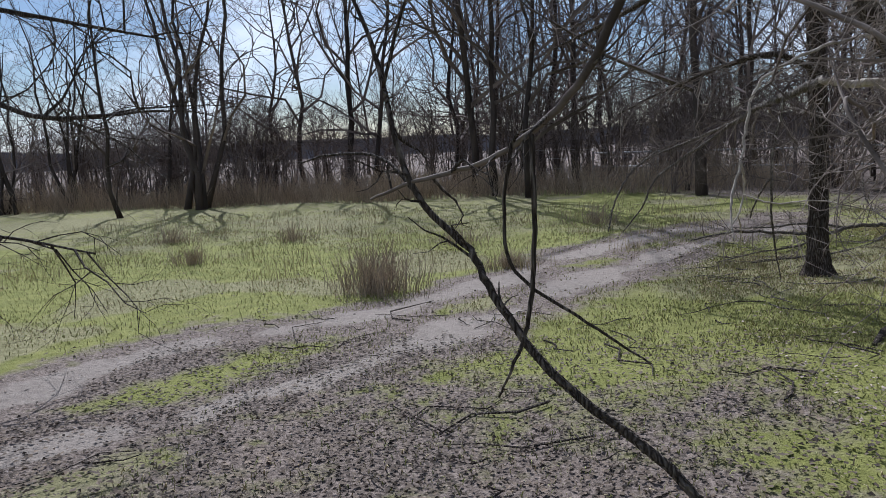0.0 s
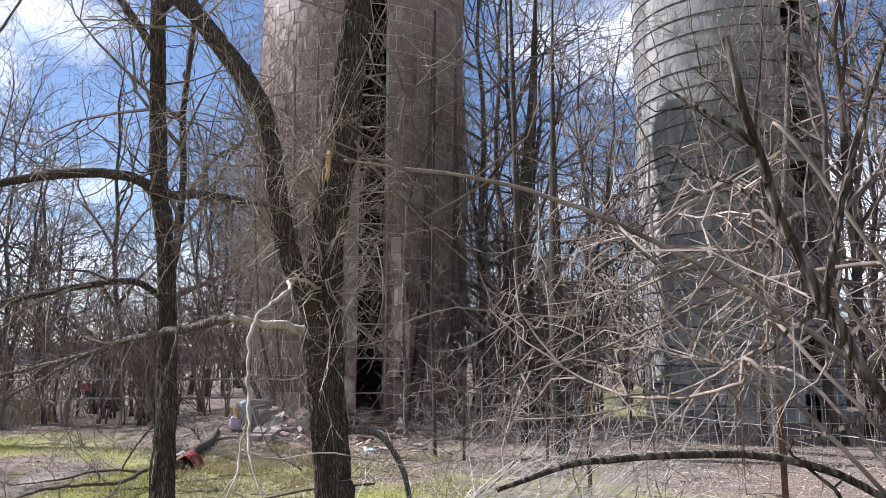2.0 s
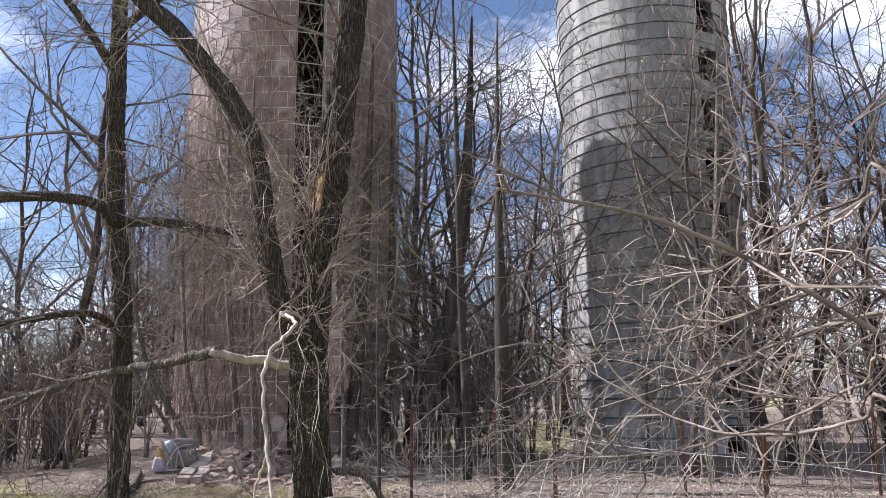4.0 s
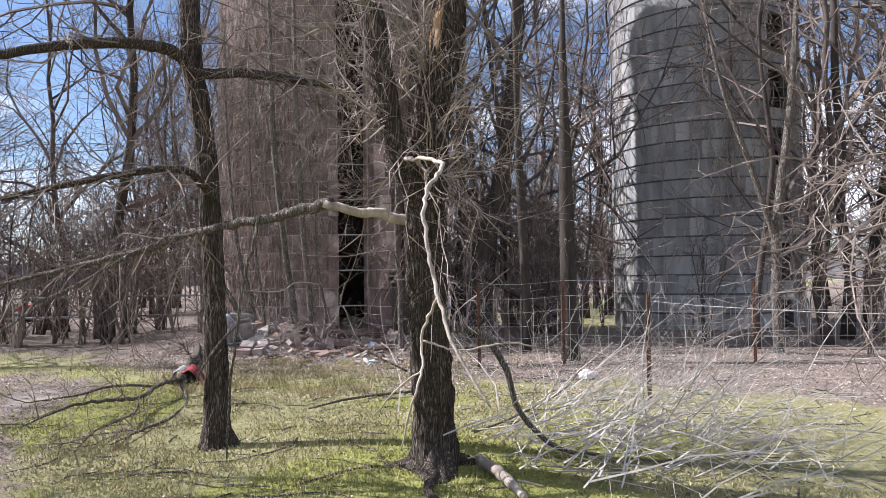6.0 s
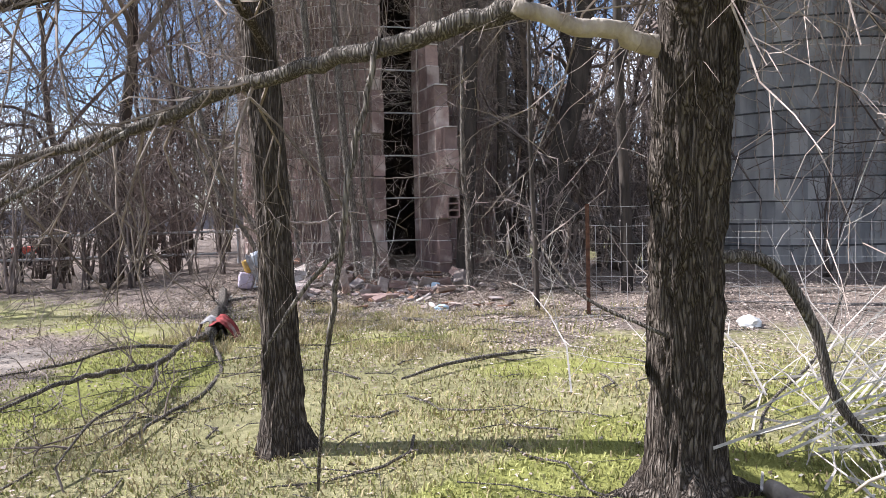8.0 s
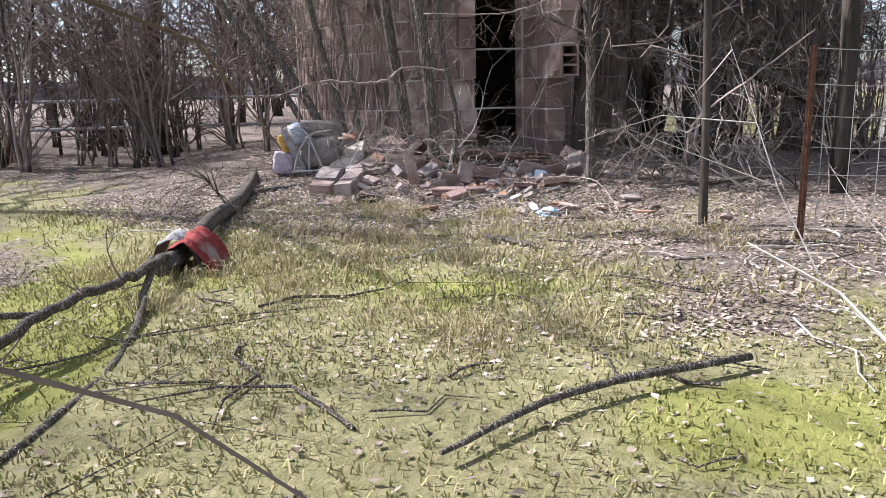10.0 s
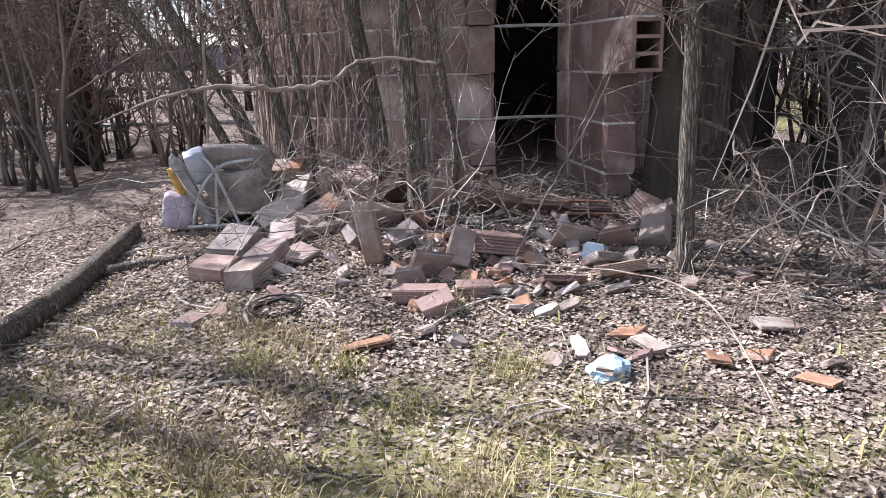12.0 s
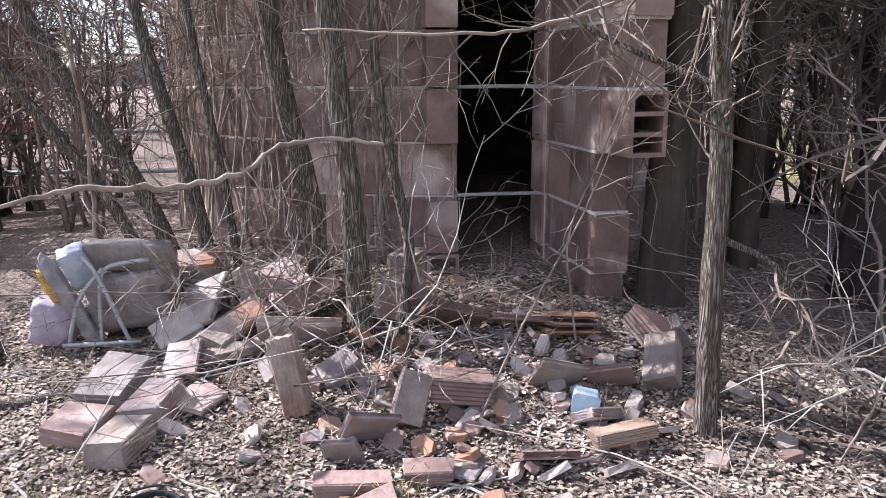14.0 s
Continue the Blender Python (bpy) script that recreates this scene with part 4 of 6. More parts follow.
def overhang():
    """Drooping branch ends of a tree that stands outside the view, seen against the sky at the start."""
    rng = random.Random(51)
    t = thing("tree", pose(0, 0, 0), "bare tree leaning over the start of the track", "tree")
    g = bark_trunk([(-6.4, 1.6, -0.05, 0.2), (-6.3, 1.9, 1.5, 0.16), (-6.1, 2.3, 3.5, 0.13), (-5.8, 2.6, 6.5, 0.06), (-5.8, 2.6, 8, 0.02)], 23, roots=3, n=24, steps=8)
    part("trunk", g, BARK, t, smooth=True)
    for c in ([(-6.25, 1.95, 1.7, 0.04), (-4.63, 3.19, 2.03, 0.03), (-3.3, 3.78, 1.97, 0.022), (-2.6, 3.81, 1.74, 0.016), (-2.27, 3.85, 1.72, 0.013), (-1.82, 3.91, 1.74, 0.005)],
              [(-6.2, 2.1, 2.7, 0.04), (-4.44, 3.47, 2.79, 0.027), (-3.11, 4.23, 2.5, 0.018), (-2.16, 4.8, 2.31, 0.007)],
              [(-6.3, 1.85, 1.2, 0.026), (-4.44, 3.47, 1.08, 0.02), (-3.3, 4.04, 0.98, 0.013), (-2.54, 4.23, 0.8, 0.006)],
              [(-6.1, 2.3, 3.5, 0.04), (-4.63, 3.66, 3.64, 0.027), (-3.5, 4.42, 3.07, 0.015), (-2.73, 4.99, 2.69, 0.006)]):
        g = Geo()
        limb(g, c, 7, 6, 0.2, rng)
        part("limb", g, BARK, t, smooth=True)
        part("twig_spray", twig_cloud(rng, c, 13, 0.75, 0.009, 2, 3, 0.1, t0=0.4), BARK, t)["kind"] = "stuff"


overhang()


# ---- stems at the foot of the tile silo ----
def stem_tree(name, ctrls, mat, label, seed, twigs=8, length=0.5, group=""):
    rng = random.Random(seed)
    t = thing(name, pose(0, 0, 0), label, "tree" if name == "tree" else name, group)
    for c in ctrls:
        part("trunk" if c is ctrls[0] else "limb", bark_trunk(c, seed, n=18, steps=8, deep=0.07), mat, t, smooth=True)
        if twigs:
            part("twig_spray", twig_cloud(rng, c, twigs, length, 0.006, 2, 3, 0.0, t0=0.3), TWIG, t)["kind"] = "stuff"


stem_tree("tree", [[(9.25, 11.38, 0.2, 0.068), (9.2, 11.4, 0.9, 0.058), (9.05, 11.4, 1.5, 0.054), (8.95, 11.42, 2.2, 0.05), (8.8, 11.5, 4.0, 0.05), (8.7, 11.5, 7, 0.02)]], BARK_GREY, "young grey-barked tree growing against the tile silo", 71, 12, 0.8, "young trees at the silo")
stem_tree("tree", [[(9.03, 10.83, 0.2, 0.068), (9.02, 10.86, 0.8, 0.058), (8.98, 10.9, 1.5, 0.056), (8.95, 10.98, 2.4, 0.052), (8.95, 11.1, 4.5, 0.04), (9.0, 11.2, 7.5, 0.015)]], BARK_GREY, "young grey-barked tree rising from the rubble heap", 73, 12, 0.8, "young trees at the silo")
stem_tree("sapling", [[(9.18, 10.72, 0.2, 0.03), (9.24, 10.7, 0.7, 0.028), (9.18, 10.74, 1.1, 0.027), (9.14, 10.8, 1.6, 0.024), (9.1, 10.8, 2.6, 0.018), (9.0, 10.9, 3.6, 0.006)]], BARK_GREY, "thin leafless sapling in the rubble before the door", 75, 6, 0.4)
stem_tree("sapling", [[(9.33, 9.20, 0.15, 0.046), (9.34, 9.22, 0.7, 0.042), (9.35, 9.23, 1.3, 0.041), (9.30, 9.24, 1.6, 0.036), (9.28, 9.24, 2.2, 0.03), (9.25, 9.2, 3.4, 0.012)],
                      [(9.35, 9.22, 0.95, 0.014), (9.42, 9.02, 0.85, 0.012), (9.4, 8.9, 0.66, 0.009), (9.3, 9.0, 0.55, 0.004)],
                      [(9.32, 9.24, 1.5, 0.014), (9.2, 9.5, 1.62, 0.012), (9.0, 9.7, 1.75, 0.006)],
                      [(9.32, 9.24, 1.55, 0.014), (9.1, 9.2, 1.75, 0.011), (8.95, 9.35, 1.85, 0.005)]], BARK_GREY, "knotty grey sapling standing in the leaf litter", 77, 9, 0.35)
stem_tree("tree", [[(10.5, 9.95, 0.1, 0.15), (10.55, 9.95, 0.9, 0.125), (10.66, 9.95, 1.7, 0.12), (10.8, 9.95, 3.0, 0.11), (10.9, 9.9, 5.5, 0.08), (10.9, 9.8, 8.5, 0.02)]], BARK_DARK, "dark leaning tree pressed against the broken chute", 79, 14, 1.0)
stem_tree("tree", [[(11.55, 9.85, 0.1, 0.10), (11.55, 9.85, 1.2, 0.085), (11.6, 9.8, 3.0, 0.08), (11.6, 9.8, 7.5, 0.02)]], BARK_DARK, "dark straight tree beside the tile silo", 81, 14, 1.0)
stem_tree("tree", [[(11.55, 9.1, 0.05, 0.26), (11.6, 9.08, 0.7, 0.20), (11.8, 8.95, 1.9, 0.185), (12.2, 8.7, 3.5, 0.16), (12.5, 8.5, 6.5, 0.1), (12.6, 8.4, 9.5, 0.02)],
                   [(11.75, 9.0, 1.5, 0.1), (11.75, 8.6, 1.2, 0.09), (11.9, 8.1, 0.9, 0.07), (12.1, 7.6, 0.6, 0.05)]], BARK_DARK, "heavy dark tree leaning away from the silo", 83, 18, 1.1)
for k, (bx, by, tx, ty, r) in enumerate([(8.95, 12.2, 8.4, 13.0, 0.055), (9.05, 12.1, 8.8, 12.4, 0.045), (8.85, 12.35, 8.0, 12.9, 0.04), (9.15, 12.0, 8.95, 12.1, 0.028)]):
    stem_tree("sapling", [[(bx, by, 0.15, r), (bx * 0.7 + tx * 0.3, by * 0.7 + ty * 0.3, 0.9, r * 0.9), (tx, ty, 2.1, r * 0.8), (tx * 1.4 - bx * 0.4, ty * 1.4 - by * 0.4, 4.0, r * 0.5), (tx * 1.5 - bx * 0.5, ty * 1.5 - by * 0.5, 6.0, r * 0.15)]], BARK_GREY, "leaning leafless stem in the thicket by the silo", 91 + k, 12, 0.7, "thicket stems by the silo")
stem_tree("sapling", [[(8.15, 7.69, 0.1, 0.03), (8.15, 7.7, 0.8, 0.027), (8.12, 7.72, 2.0, 0.024), (8.1, 7.7, 3.8, 0.012), (8.1, 7.7, 5, 0.005)]], BARK_DARK, "straight thin sapling at the edge of the leaves", 103, 7, 0.4)
stem_tree("sapling", [[(9.15, 6.2, 0.1, 0.14), (9.15, 6.22, 1.0, 0.115), (9.2, 6.25, 2.5, 0.1), (9.3, 6.3, 5, 0.04), (9.4, 6.3, 7.5, 0.01)]], BARK_DARK, "slim dark tree by the wire fence", 105, 14, 0.9)
stem_tree("tree", [[(9.96, 7.25, 0.05, 0.08), (9.95, 7.25, 1.2, 0.07), (9.9, 7.3, 3.0, 0.06), (9.8, 7.3, 6, 0.04), (9.7, 7.3, 9, 0.01)], [(9.9, 7.3, 3.0, 0.04), (10.2, 7.0, 4.0, 0.03), (10.4, 6.7, 5.5, 0.01)]], BARK_DARK, "slim forked tree between the silos", 107, 18, 1.0)
stem_tree("tree", [[(11.2, 3.75, 0.05, 0.085), (11.2, 3.75, 1.2, 0.075), (11.25, 3.7, 2.3, 0.07), (11.4, 3.5, 4.0, 0.055), (11.6, 3.3, 7, 0.015)], [(11.23, 3.72, 1.7, 0.05), (11.0, 4.0, 2.8, 0.045), (10.8, 4.4, 4.2, 0.03), (10.7, 4.7, 6, 0.01)]], BARK_GREY, "pale forked tree in front of the concrete silo", 109, 22, 1.1)


# ---- vines on the tile silo ----
def silo_vines():
    rng = random.Random(61)
    t = thing("vine", pose(SILO1.x, SILO1.y, 0), "mat of dry leafless vines clinging to the tile silo", "vine")
    for bundle in range(9):
        g = Geo()
        for k in range(34):
            a = DOOR_MID + rng.uniform(-1.45, 1.5)
            if abs(a - DOOR_MID) < DOOR_HALF * 1.2 and rng.random() < 0.96:
                continue
            z = rng.uniform(0.2, 0.6) if rng.random() < 0.35 else rng.uniform(1.6, 4.5)
            top = rng.uniform(3, 9.5)
            r = rng.uniform(0.004, 0.013)
            pts, rads = [], []
            drift = rng.uniform(-0.05, 0.05)
            while z < top:
                out = R1 + 0.02 + r + 0.05 * abs(noise.noise(Vector((a * 5, z, k))))
                pts.append(Vector((out * math.cos(a), out * math.sin(a), z)))
                rads.append(r)
                a += drift * 0.25 + rng.gauss(0, 0.022)
                z += 0.26
            if len(pts) > 2:
                rads = [r * (1 - 0.7 * i / len(rads)) for i in range(len(rads))]
                g.tube(pts, rads, 4, cap=False)
                for p in pts[2::3]:
                    if p.z > 1.5:
                        o = Vector((p.x, p.y, 0)).normalized()
                        spray(g, rng, p, o * rng.uniform(0.4, 1.0) + Vector((rng.gauss(0, 0.7), rng.gauss(0, 0.7), rng.gauss(-0.1, 0.6))), rng.uniform(0.4, 1.1), max(0.0045, r * 0.7), 2, 3, 0.25, 1.1, 3, 3, 0, 0.003)
        part("vine_mat", g, VINE, t)["kind"] = "stuff"


silo_vines()


def stave_vines():
    rng = random.Random(63)
    t = thing("vine", pose(SILO2.x, SILO2.y, 0), "dry creeper stems on the concrete silo", "vine")
    g = Geo()
    face = math.atan2(2.8 - SILO2.y, -0.8 - SILO2.x)
    for k in range(46):
        a = face + rng.uniform(0.1, 1.3) if k % 3 else face + rng.uniform(-0.9, 0.6)
        z, top, r = rng.uniform(0.1, 5.0), rng.uniform(4.5, 10), rng.uniform(0.006, 0.014)
        pts = []
        while z < top:
            pts.append(Vector(((R2 + 0.04) * math.cos(a), (R2 + 0.04) * math.sin(a), z)))
            a += rng.gauss(0, 0.03)
            z += 0.35
        if len(pts) > 2:
            g.tube(pts, [r] * len(pts), 4, cap=False)
            for p in pts[1::3]:
                o = Vector((p.x, p.y, 0)).normalized()
                spray(g, rng, p, o + Vector((rng.gauss(0, 0.7), rng.gauss(0, 0.7), rng.gauss(0, 0.6))), rng.uniform(0.5, 1.2), max(0.005, r * 0.7), 2, 3, 0.1, 1.0, 3, 3, 0, 0.0035)
    part("vine_mat", g, VINE, t)["kind"] = "stuff"


stave_vines()


# ---- rubble of the fallen chute ----
def shard_mesh(seed, sx, sy, sz, mat):
    """A broken piece of tile: a slab with a ragged outline."""
    rng = random.Random(seed)
    k = rng.choice((5, 6, 7))
    ring = []
    for i in range(k):
        a = 6.2832 * (i + rng.uniform(-0.25, 0.25)) / k
        r = rng.uniform(0.75, 1.05)
        ring.append((max(-1, min(1, 1.25 * r * math.cos(a))) * sx / 2, max(-1, min(1, 1.25 * r * math.sin(a))) * sy / 2))
    vs = [(x, y, -sz / 2) for x, y in ring] + [(x * 1.0 + rng.uniform(-0.01, 0.01), y + rng.uniform(-0.01, 0.01), sz / 2 - 0.006) for x, y in ring] + [(x * 0.94, y * 0.94, sz / 2 + rng.uniform(-0.003, 0.003)) for x, y in ring]
    fs = [tuple(range(k - 1, -1, -1)), tuple(range(2 * k, 3 * k))]
    for b in (0, k):
        fs += [(b + i, b + (i + 1) % k, b + k + (i + 1) % k, b + k + i) for i in range(k)]
    g = Geo()
    g.add(vs, fs)
    return g.mesh("shard", mat)


def lay(name, me, x, y, dz, rx, ry, rz, label, category, group=""):
    ob = new(name, me)
    ob.matrix_world = pose(x, y, height(x, y) + dz, rx, ry, rz)
    return tagged(ob, label, category, group)


def fallen_block(x, y, dz, rx, ry, rz, label, mat=TILE_RAW, L=0.34, T=0.15, H=0.24, cells=2):
    t = thing("clay_block", pose(x, y, height(x, y) + dz, rx, ry, rz), label, "block", "fallen clay blocks")
    wall = 0.024
    for s in (-1, 1):
        g = Geo()
        g.box(pose(0, s * (T / 2 - wall / 2), 0), L, wall, H, 0.005)
        part("shell", g, mat, t)
    for s in (-1, 1) if (x * 10) % 2 > 0.8 else ():
        g = Geo()
        g.box(pose(s * (L / 2 - 0.012), 0, 0), 0.02, T - 2 * wall - 0.002, H - 0.002)
        part("end_wall", g, mat, t)
    for k in range(cells + 1):
        g = Geo()
        g.box(pose(0, 0, -H / 2 + wall / 2 + (H - wall) * k / cells), L - 0.004, T - 2 * wall - 0.001, wall)
        part("web", g, mat, t)
    return t


GREYISH = surf("grey_glazed_tile", (0.20, 0.165, 0.15), (0.34, 0.295, 0.275), 7, 0.7, 0.4, wear=(0.19, 0.115, 0.10), wear_scale=2.4, wear_at=0.58, spread=0.2, bump_scale=30)
RIB_CACHE = {}


def ribbed_piece(seed, L, W, T, mat, teeth=5):
    """A broken length of clay tile: flat faces above and below, scored long sides, snapped ends."""
    key = (seed, L, W, T, mat.name)
    if key in RIB_CACHE:
        return RIB_CACHE[key]
    rng = random.Random(seed)
    c, d = 0.006, 0.006
    prof = [(-W / 2 + c, -T / 2), (W / 2 - c, -T / 2)]
    prof += [(W / 2 - (d if i % 2 else 0), -T / 2 + c + (T - 2 * c) * i / (2 * teeth)) for i in range(2 * teeth + 1)]
    prof += [(W / 2 - c, T / 2), (-W / 2 + c, T / 2)]
    prof += [(-W / 2 + (d if i % 2 else 0), T / 2 - c - (T - 2 * c) * i / (2 * teeth)) for i in range(2 * teeth + 1)]
    k = len(prof)
    lean = [rng.uniform(-0.18, 0.18) for _ in range(4)]
    vs = []
    for e, s in enumerate((-1, 1)):
        for y, z in prof:
            vs.append((s * L / 2 + y * lean[e] + z * lean[2 + e] + rng.uniform(-0.006, 0.006), y, z + rng.uniform(-0.002, 0.002)))
    fs = [(i, (i + 1) % k, k + (i + 1) % k, k + i) for i in range(k)] + [tuple(range(k - 1, -1, -1)), tuple(range(k, 2 * k))]
    g = Geo()
    g.add(vs, fs)
    RIB_CACHE[key] = g.mesh("tile_piece", mat)
    return RIB_CACHE[key]


def fallen_piece(i, x, y, dz, L, W, T, rx, ry, rz, mat, label):
    ob = new("clay_block", ribbed_piece(600 + i, L * 0.86, W * 0.86, T * 0.8, mat))
    ob.matrix_world = pose(x, y, height(x, y) + dz, rx, ry, rz)
    tagged(ob, label, "block", "fallen clay blocks")


PALE_CLAY = surf("pale_clay_face", (0.34, 0.28, 0.24), (0.52, 0.45, 0.40), 8, 0.9, 0.4, wear=(0.27, 0.17, 0.14), wear_scale=2.2, wear_at=0.6, spread=0.12, bump_scale=34)
PINKISH, GREY_L, PALE_L, BROWN_L, ORANGE_L = "pinkish clay tile fallen in the dead leaves", "grey-brown clay block with scored sides in the leaves", "pale broken slab of clay tile on the rubble", "dark brown broken clay tile in the rubble", "orange broken clay tile lying in leaves"
for i, row in enumerate((
        (7.74, 11.13, 0.05, 0.25, 0.24, 0.10, 3, -5, 34, TILE, PINKISH), (7.99, 11.30, 0.09, 0.36, 0.24, 0.11, 4, -14, 34, GREYISH, GREY_L),
        (7.78, 10.85, 0.06, 0.26, 0.19, 0.13, -4, -3, 31, TILE_RAW, GREY_L), (8.00, 10.99, 0.075, 0.27, 0.20, 0.13, -5, -8, 31, GREYISH, GREY_L), (8.17, 10.93, 0.05, 0.22, 0.20, 0.035, 10, -6, 15, TILE, PINKISH),
        (8.60, 11.60, 0.14, 0.44, 0.33, 0.05, -28, -24, 40, PALE_CLAY, PALE_L), (8.44, 11.56, 0.09, 0.30, 0.26, 0.045, -24, -10, 75, PALE_CLAY, PALE_L), (8.29, 11.25, 0.08, 0.30, 0.20, 0.05, -16, -18, 50, GREYISH, PINKISH),
        (8.40, 10.60, 0.17, 0.37, 0.17, 0.13, 14, -78, 118, TILE_RAW, "upright snapped clay block with deep scored sides"), (8.87, 11.55, 0.16, 0.26, 0.17, 0.06, 0, -72, 120, PALE_CLAY, PALE_L),
        (9.03, 11.42, 0.15, 0.40, 0.28, 0.16, -24, -14, 70, TILE, BROWN_L), (9.18, 11.20, 0.15, 0.32, 0.26, 0.12, -40, 10, 20, TILE, BROWN_L), (8.80, 11.04, 0.10, 0.46, 0.17, 0.07, -50, 6, -36, PALE_CLAY, "long pale clay slab on the rubble"),
        (8.66, 11.36, 0.09, 0.52, 0.16, 0.08, 20, -10, 20, TILE_RAW, BROWN_L), (8.52, 11.20, 0.05, 0.34, 0.10, 0.06, 10, -4, -20, TILE_RAW, BROWN_L),
        (9.40, 10.56, 0.10, 0.34, 0.28, 0.06, -34, 16, -40, TILE, BROWN_L), (9.62, 10.30, 0.07, 0.36, 0.22, 0.04, -22, 6, -46, TILE, PINKISH),
        (8.90, 10.10, 0.08, 0.30, 0.25, 0.13, -6, 8, -42, TILE, "brown clay block with scored side and dark end"), (8.66, 10.16, 0.10, 0.25, 0.15, 0.12, 30, -50, 20, TILE_RAW, GREY_L), (8.42, 10.16, 0.08, 0.22, 0.20, 0.035, -58, 12, -30, GREYISH, GREY_L), (8.27, 10.14, 0.05, 0.16, 0.16, 0.035, -64, -10, -60, GREYISH, GREY_L),
        (9.60, 9.51, 0.10, 0.27, 0.17, 0.13, -20, -34, 25, TILE_RAW, "pale-ended clay block leaning at the sapling"), (9.86, 9.68, 0.10, 0.26, 0.20, 0.15, 24, -20, 60, TILE, BROWN_L), (9.98, 9.60, 0.09, 0.22, 0.15, 0.06, 60, 0, 30, GREYISH, GREY_L),
        (9.26, 9.84, 0.07, 0.24, 0.20, 0.035, -60, 14, -40, TILE_RAW, BROWN_L), (9.42, 9.66, 0.06, 0.22, 0.16, 0.04, -54, -16, -70, TILE, BROWN_L), (9.12, 9.56, 0.05, 0.18, 0.14, 0.06, -30, 12, -20, GREYISH, GREY_L),
        (9.06, 9.42, 0.055, 0.28, 0.19, 0.07, -18, -6, -38, TILE_ORANGE, ORANGE_L), (8.52, 10.84, 0.07, 0.20, 0.14, 0.10, 40, 20, 10, GREYISH, GREY_L), (8.68, 10.62, 0.07, 0.22, 0.14, 0.10, 24, -30, -20, GREYISH, GREY_L),
        (8.98, 10.78, 0.07, 0.16, 0.14, 0.07, 50, 20, 60, TILE_ORANGE, ORANGE_L), (8.16, 9.97, 0.05, 0.30, 0.09, 0.09, 12, 2, -44, TILE, BROWN_L), (8.12, 9.82, 0.05, 0.18, 0.12, 0.09, 20, -16, -30, TILE, BROWN_L),
        (9.74, 10.06, 0.035, 0.34, 0.20, 0.022, -6, 4, -40, TILE_ORANGE, ORANGE_L), (9.75, 10.07, 0.066, 0.32, 0.18, 0.022, -8, 6, -34, TILE, PINKISH), (9.77, 10.08, 0.097, 0.30, 0.17, 0.022, -9, 3, -46, TILE_ORANGE, ORANGE_L),
        (8.41, 9.84, 0.04, 0.20, 0.11, 0.08, 8, 0, -46, TILE, BROWN_L), (8.77, 9.58, 0.045, 0.26, 0.15, 0.04, -30, 6, -36, TILE, BROWN_L), (8.55, 9.78, 0.02, 0.20, 0.14, 0.025, 4, 4, 20, GREYISH, GREY_L),
        (7.66, 9.79, 0.02, 0.24, 0.11, 0.028, -8, -6, -30, TILE_ORANGE, ORANGE_L), (8.50, 9.05, 0.02, 0.17, 0.14, 0.022, -6, 4, 10, TILE_ORANGE, ORANGE_L), (8.44, 8.91, 0.025, 0.17, 0.13, 0.03, 8, -6, 70, TILE_RAW, GREY_L), (8.49, 8.64, 0.02, 0.15, 0.11, 0.022, 6, 8, 30, TILE_ORANGE, ORANGE_L),
        (8.60, 8.53, 0.02, 0.15, 0.12, 0.025, -8, 4, 10, TILE_RAW, GREY_L), (8.90, 8.58, 0.03, 0.20, 0.12, 0.03, 8, 6, -40, PALE_CLAY, PALE_L), (8.52, 8.28, 0.02, 0.16, 0.12, 0.022, 5, 5, 80, TILE_ORANGE, ORANGE_L), (7.32, 10.62, 0.02, 0.2, 0.13, 0.03, 3, 3, 30, GREYISH, GREY_L))):
    fallen_piece(i, *row)
fallen_block(8.76, 11.97, 0.14, 84, -16, 40, "hollow clay block showing its dark cells", TILE_RAW, 0.20, 0.26, 0.44, 3)
fallen_block(9.34, 10.94, 0.10, 12, 8, 40, "hollow clay block lying beside the door", PALE_CLAY, 0.22, 0.15, 0.17, 1)
fallen_block(9.52, 10.98, 0.16, 8, 85, 20, "hollow clay block lying beside the door", TILE_RAW, 0.28, 0.15, 0.16, 2)

rng = random.Random(301)
CHIPS = [shard_mesh(230 + i, rng.uniform(0.06, 0.14), rng.uniform(0.05, 0.10), rng.uniform(0.015, 0.035), m) for i, m in enumerate([TILE_RAW, GREYISH, TILE, TILE_RAW, TILE_ORANGE, GREYISH, TILE, PALE_CLAY])]
for i in range(150):
    x, y = 8.9 + rng.gauss(0, 0.6), 10.1 + rng.gauss(0, 0.75)
    if math.hypot(x - SILO1.x, y - SILO1.y) < R1 + 0.12 or (x < 7.6 and y < 9.2):
        continue
    lay("tile_shard", CHIPS[i % 8], x, y, 0.025, rng.uniform(-40, 40), rng.uniform(-35, 35), rng.uniform(0, 360), "small broken clay shard in the leaf litter", "shard", "small clay shards")
g = Geo()
g.box(pose(0, 0, 0), 0.16, 0.11, 0.09, 0.012)
lay("plastic_jug", g.mesh("plastic_jug", CLOTH_BLUE), 9.16, 9.64, 0.06, 8, 12, 30, "crushed pale blue plastic container in the rubble", "container")


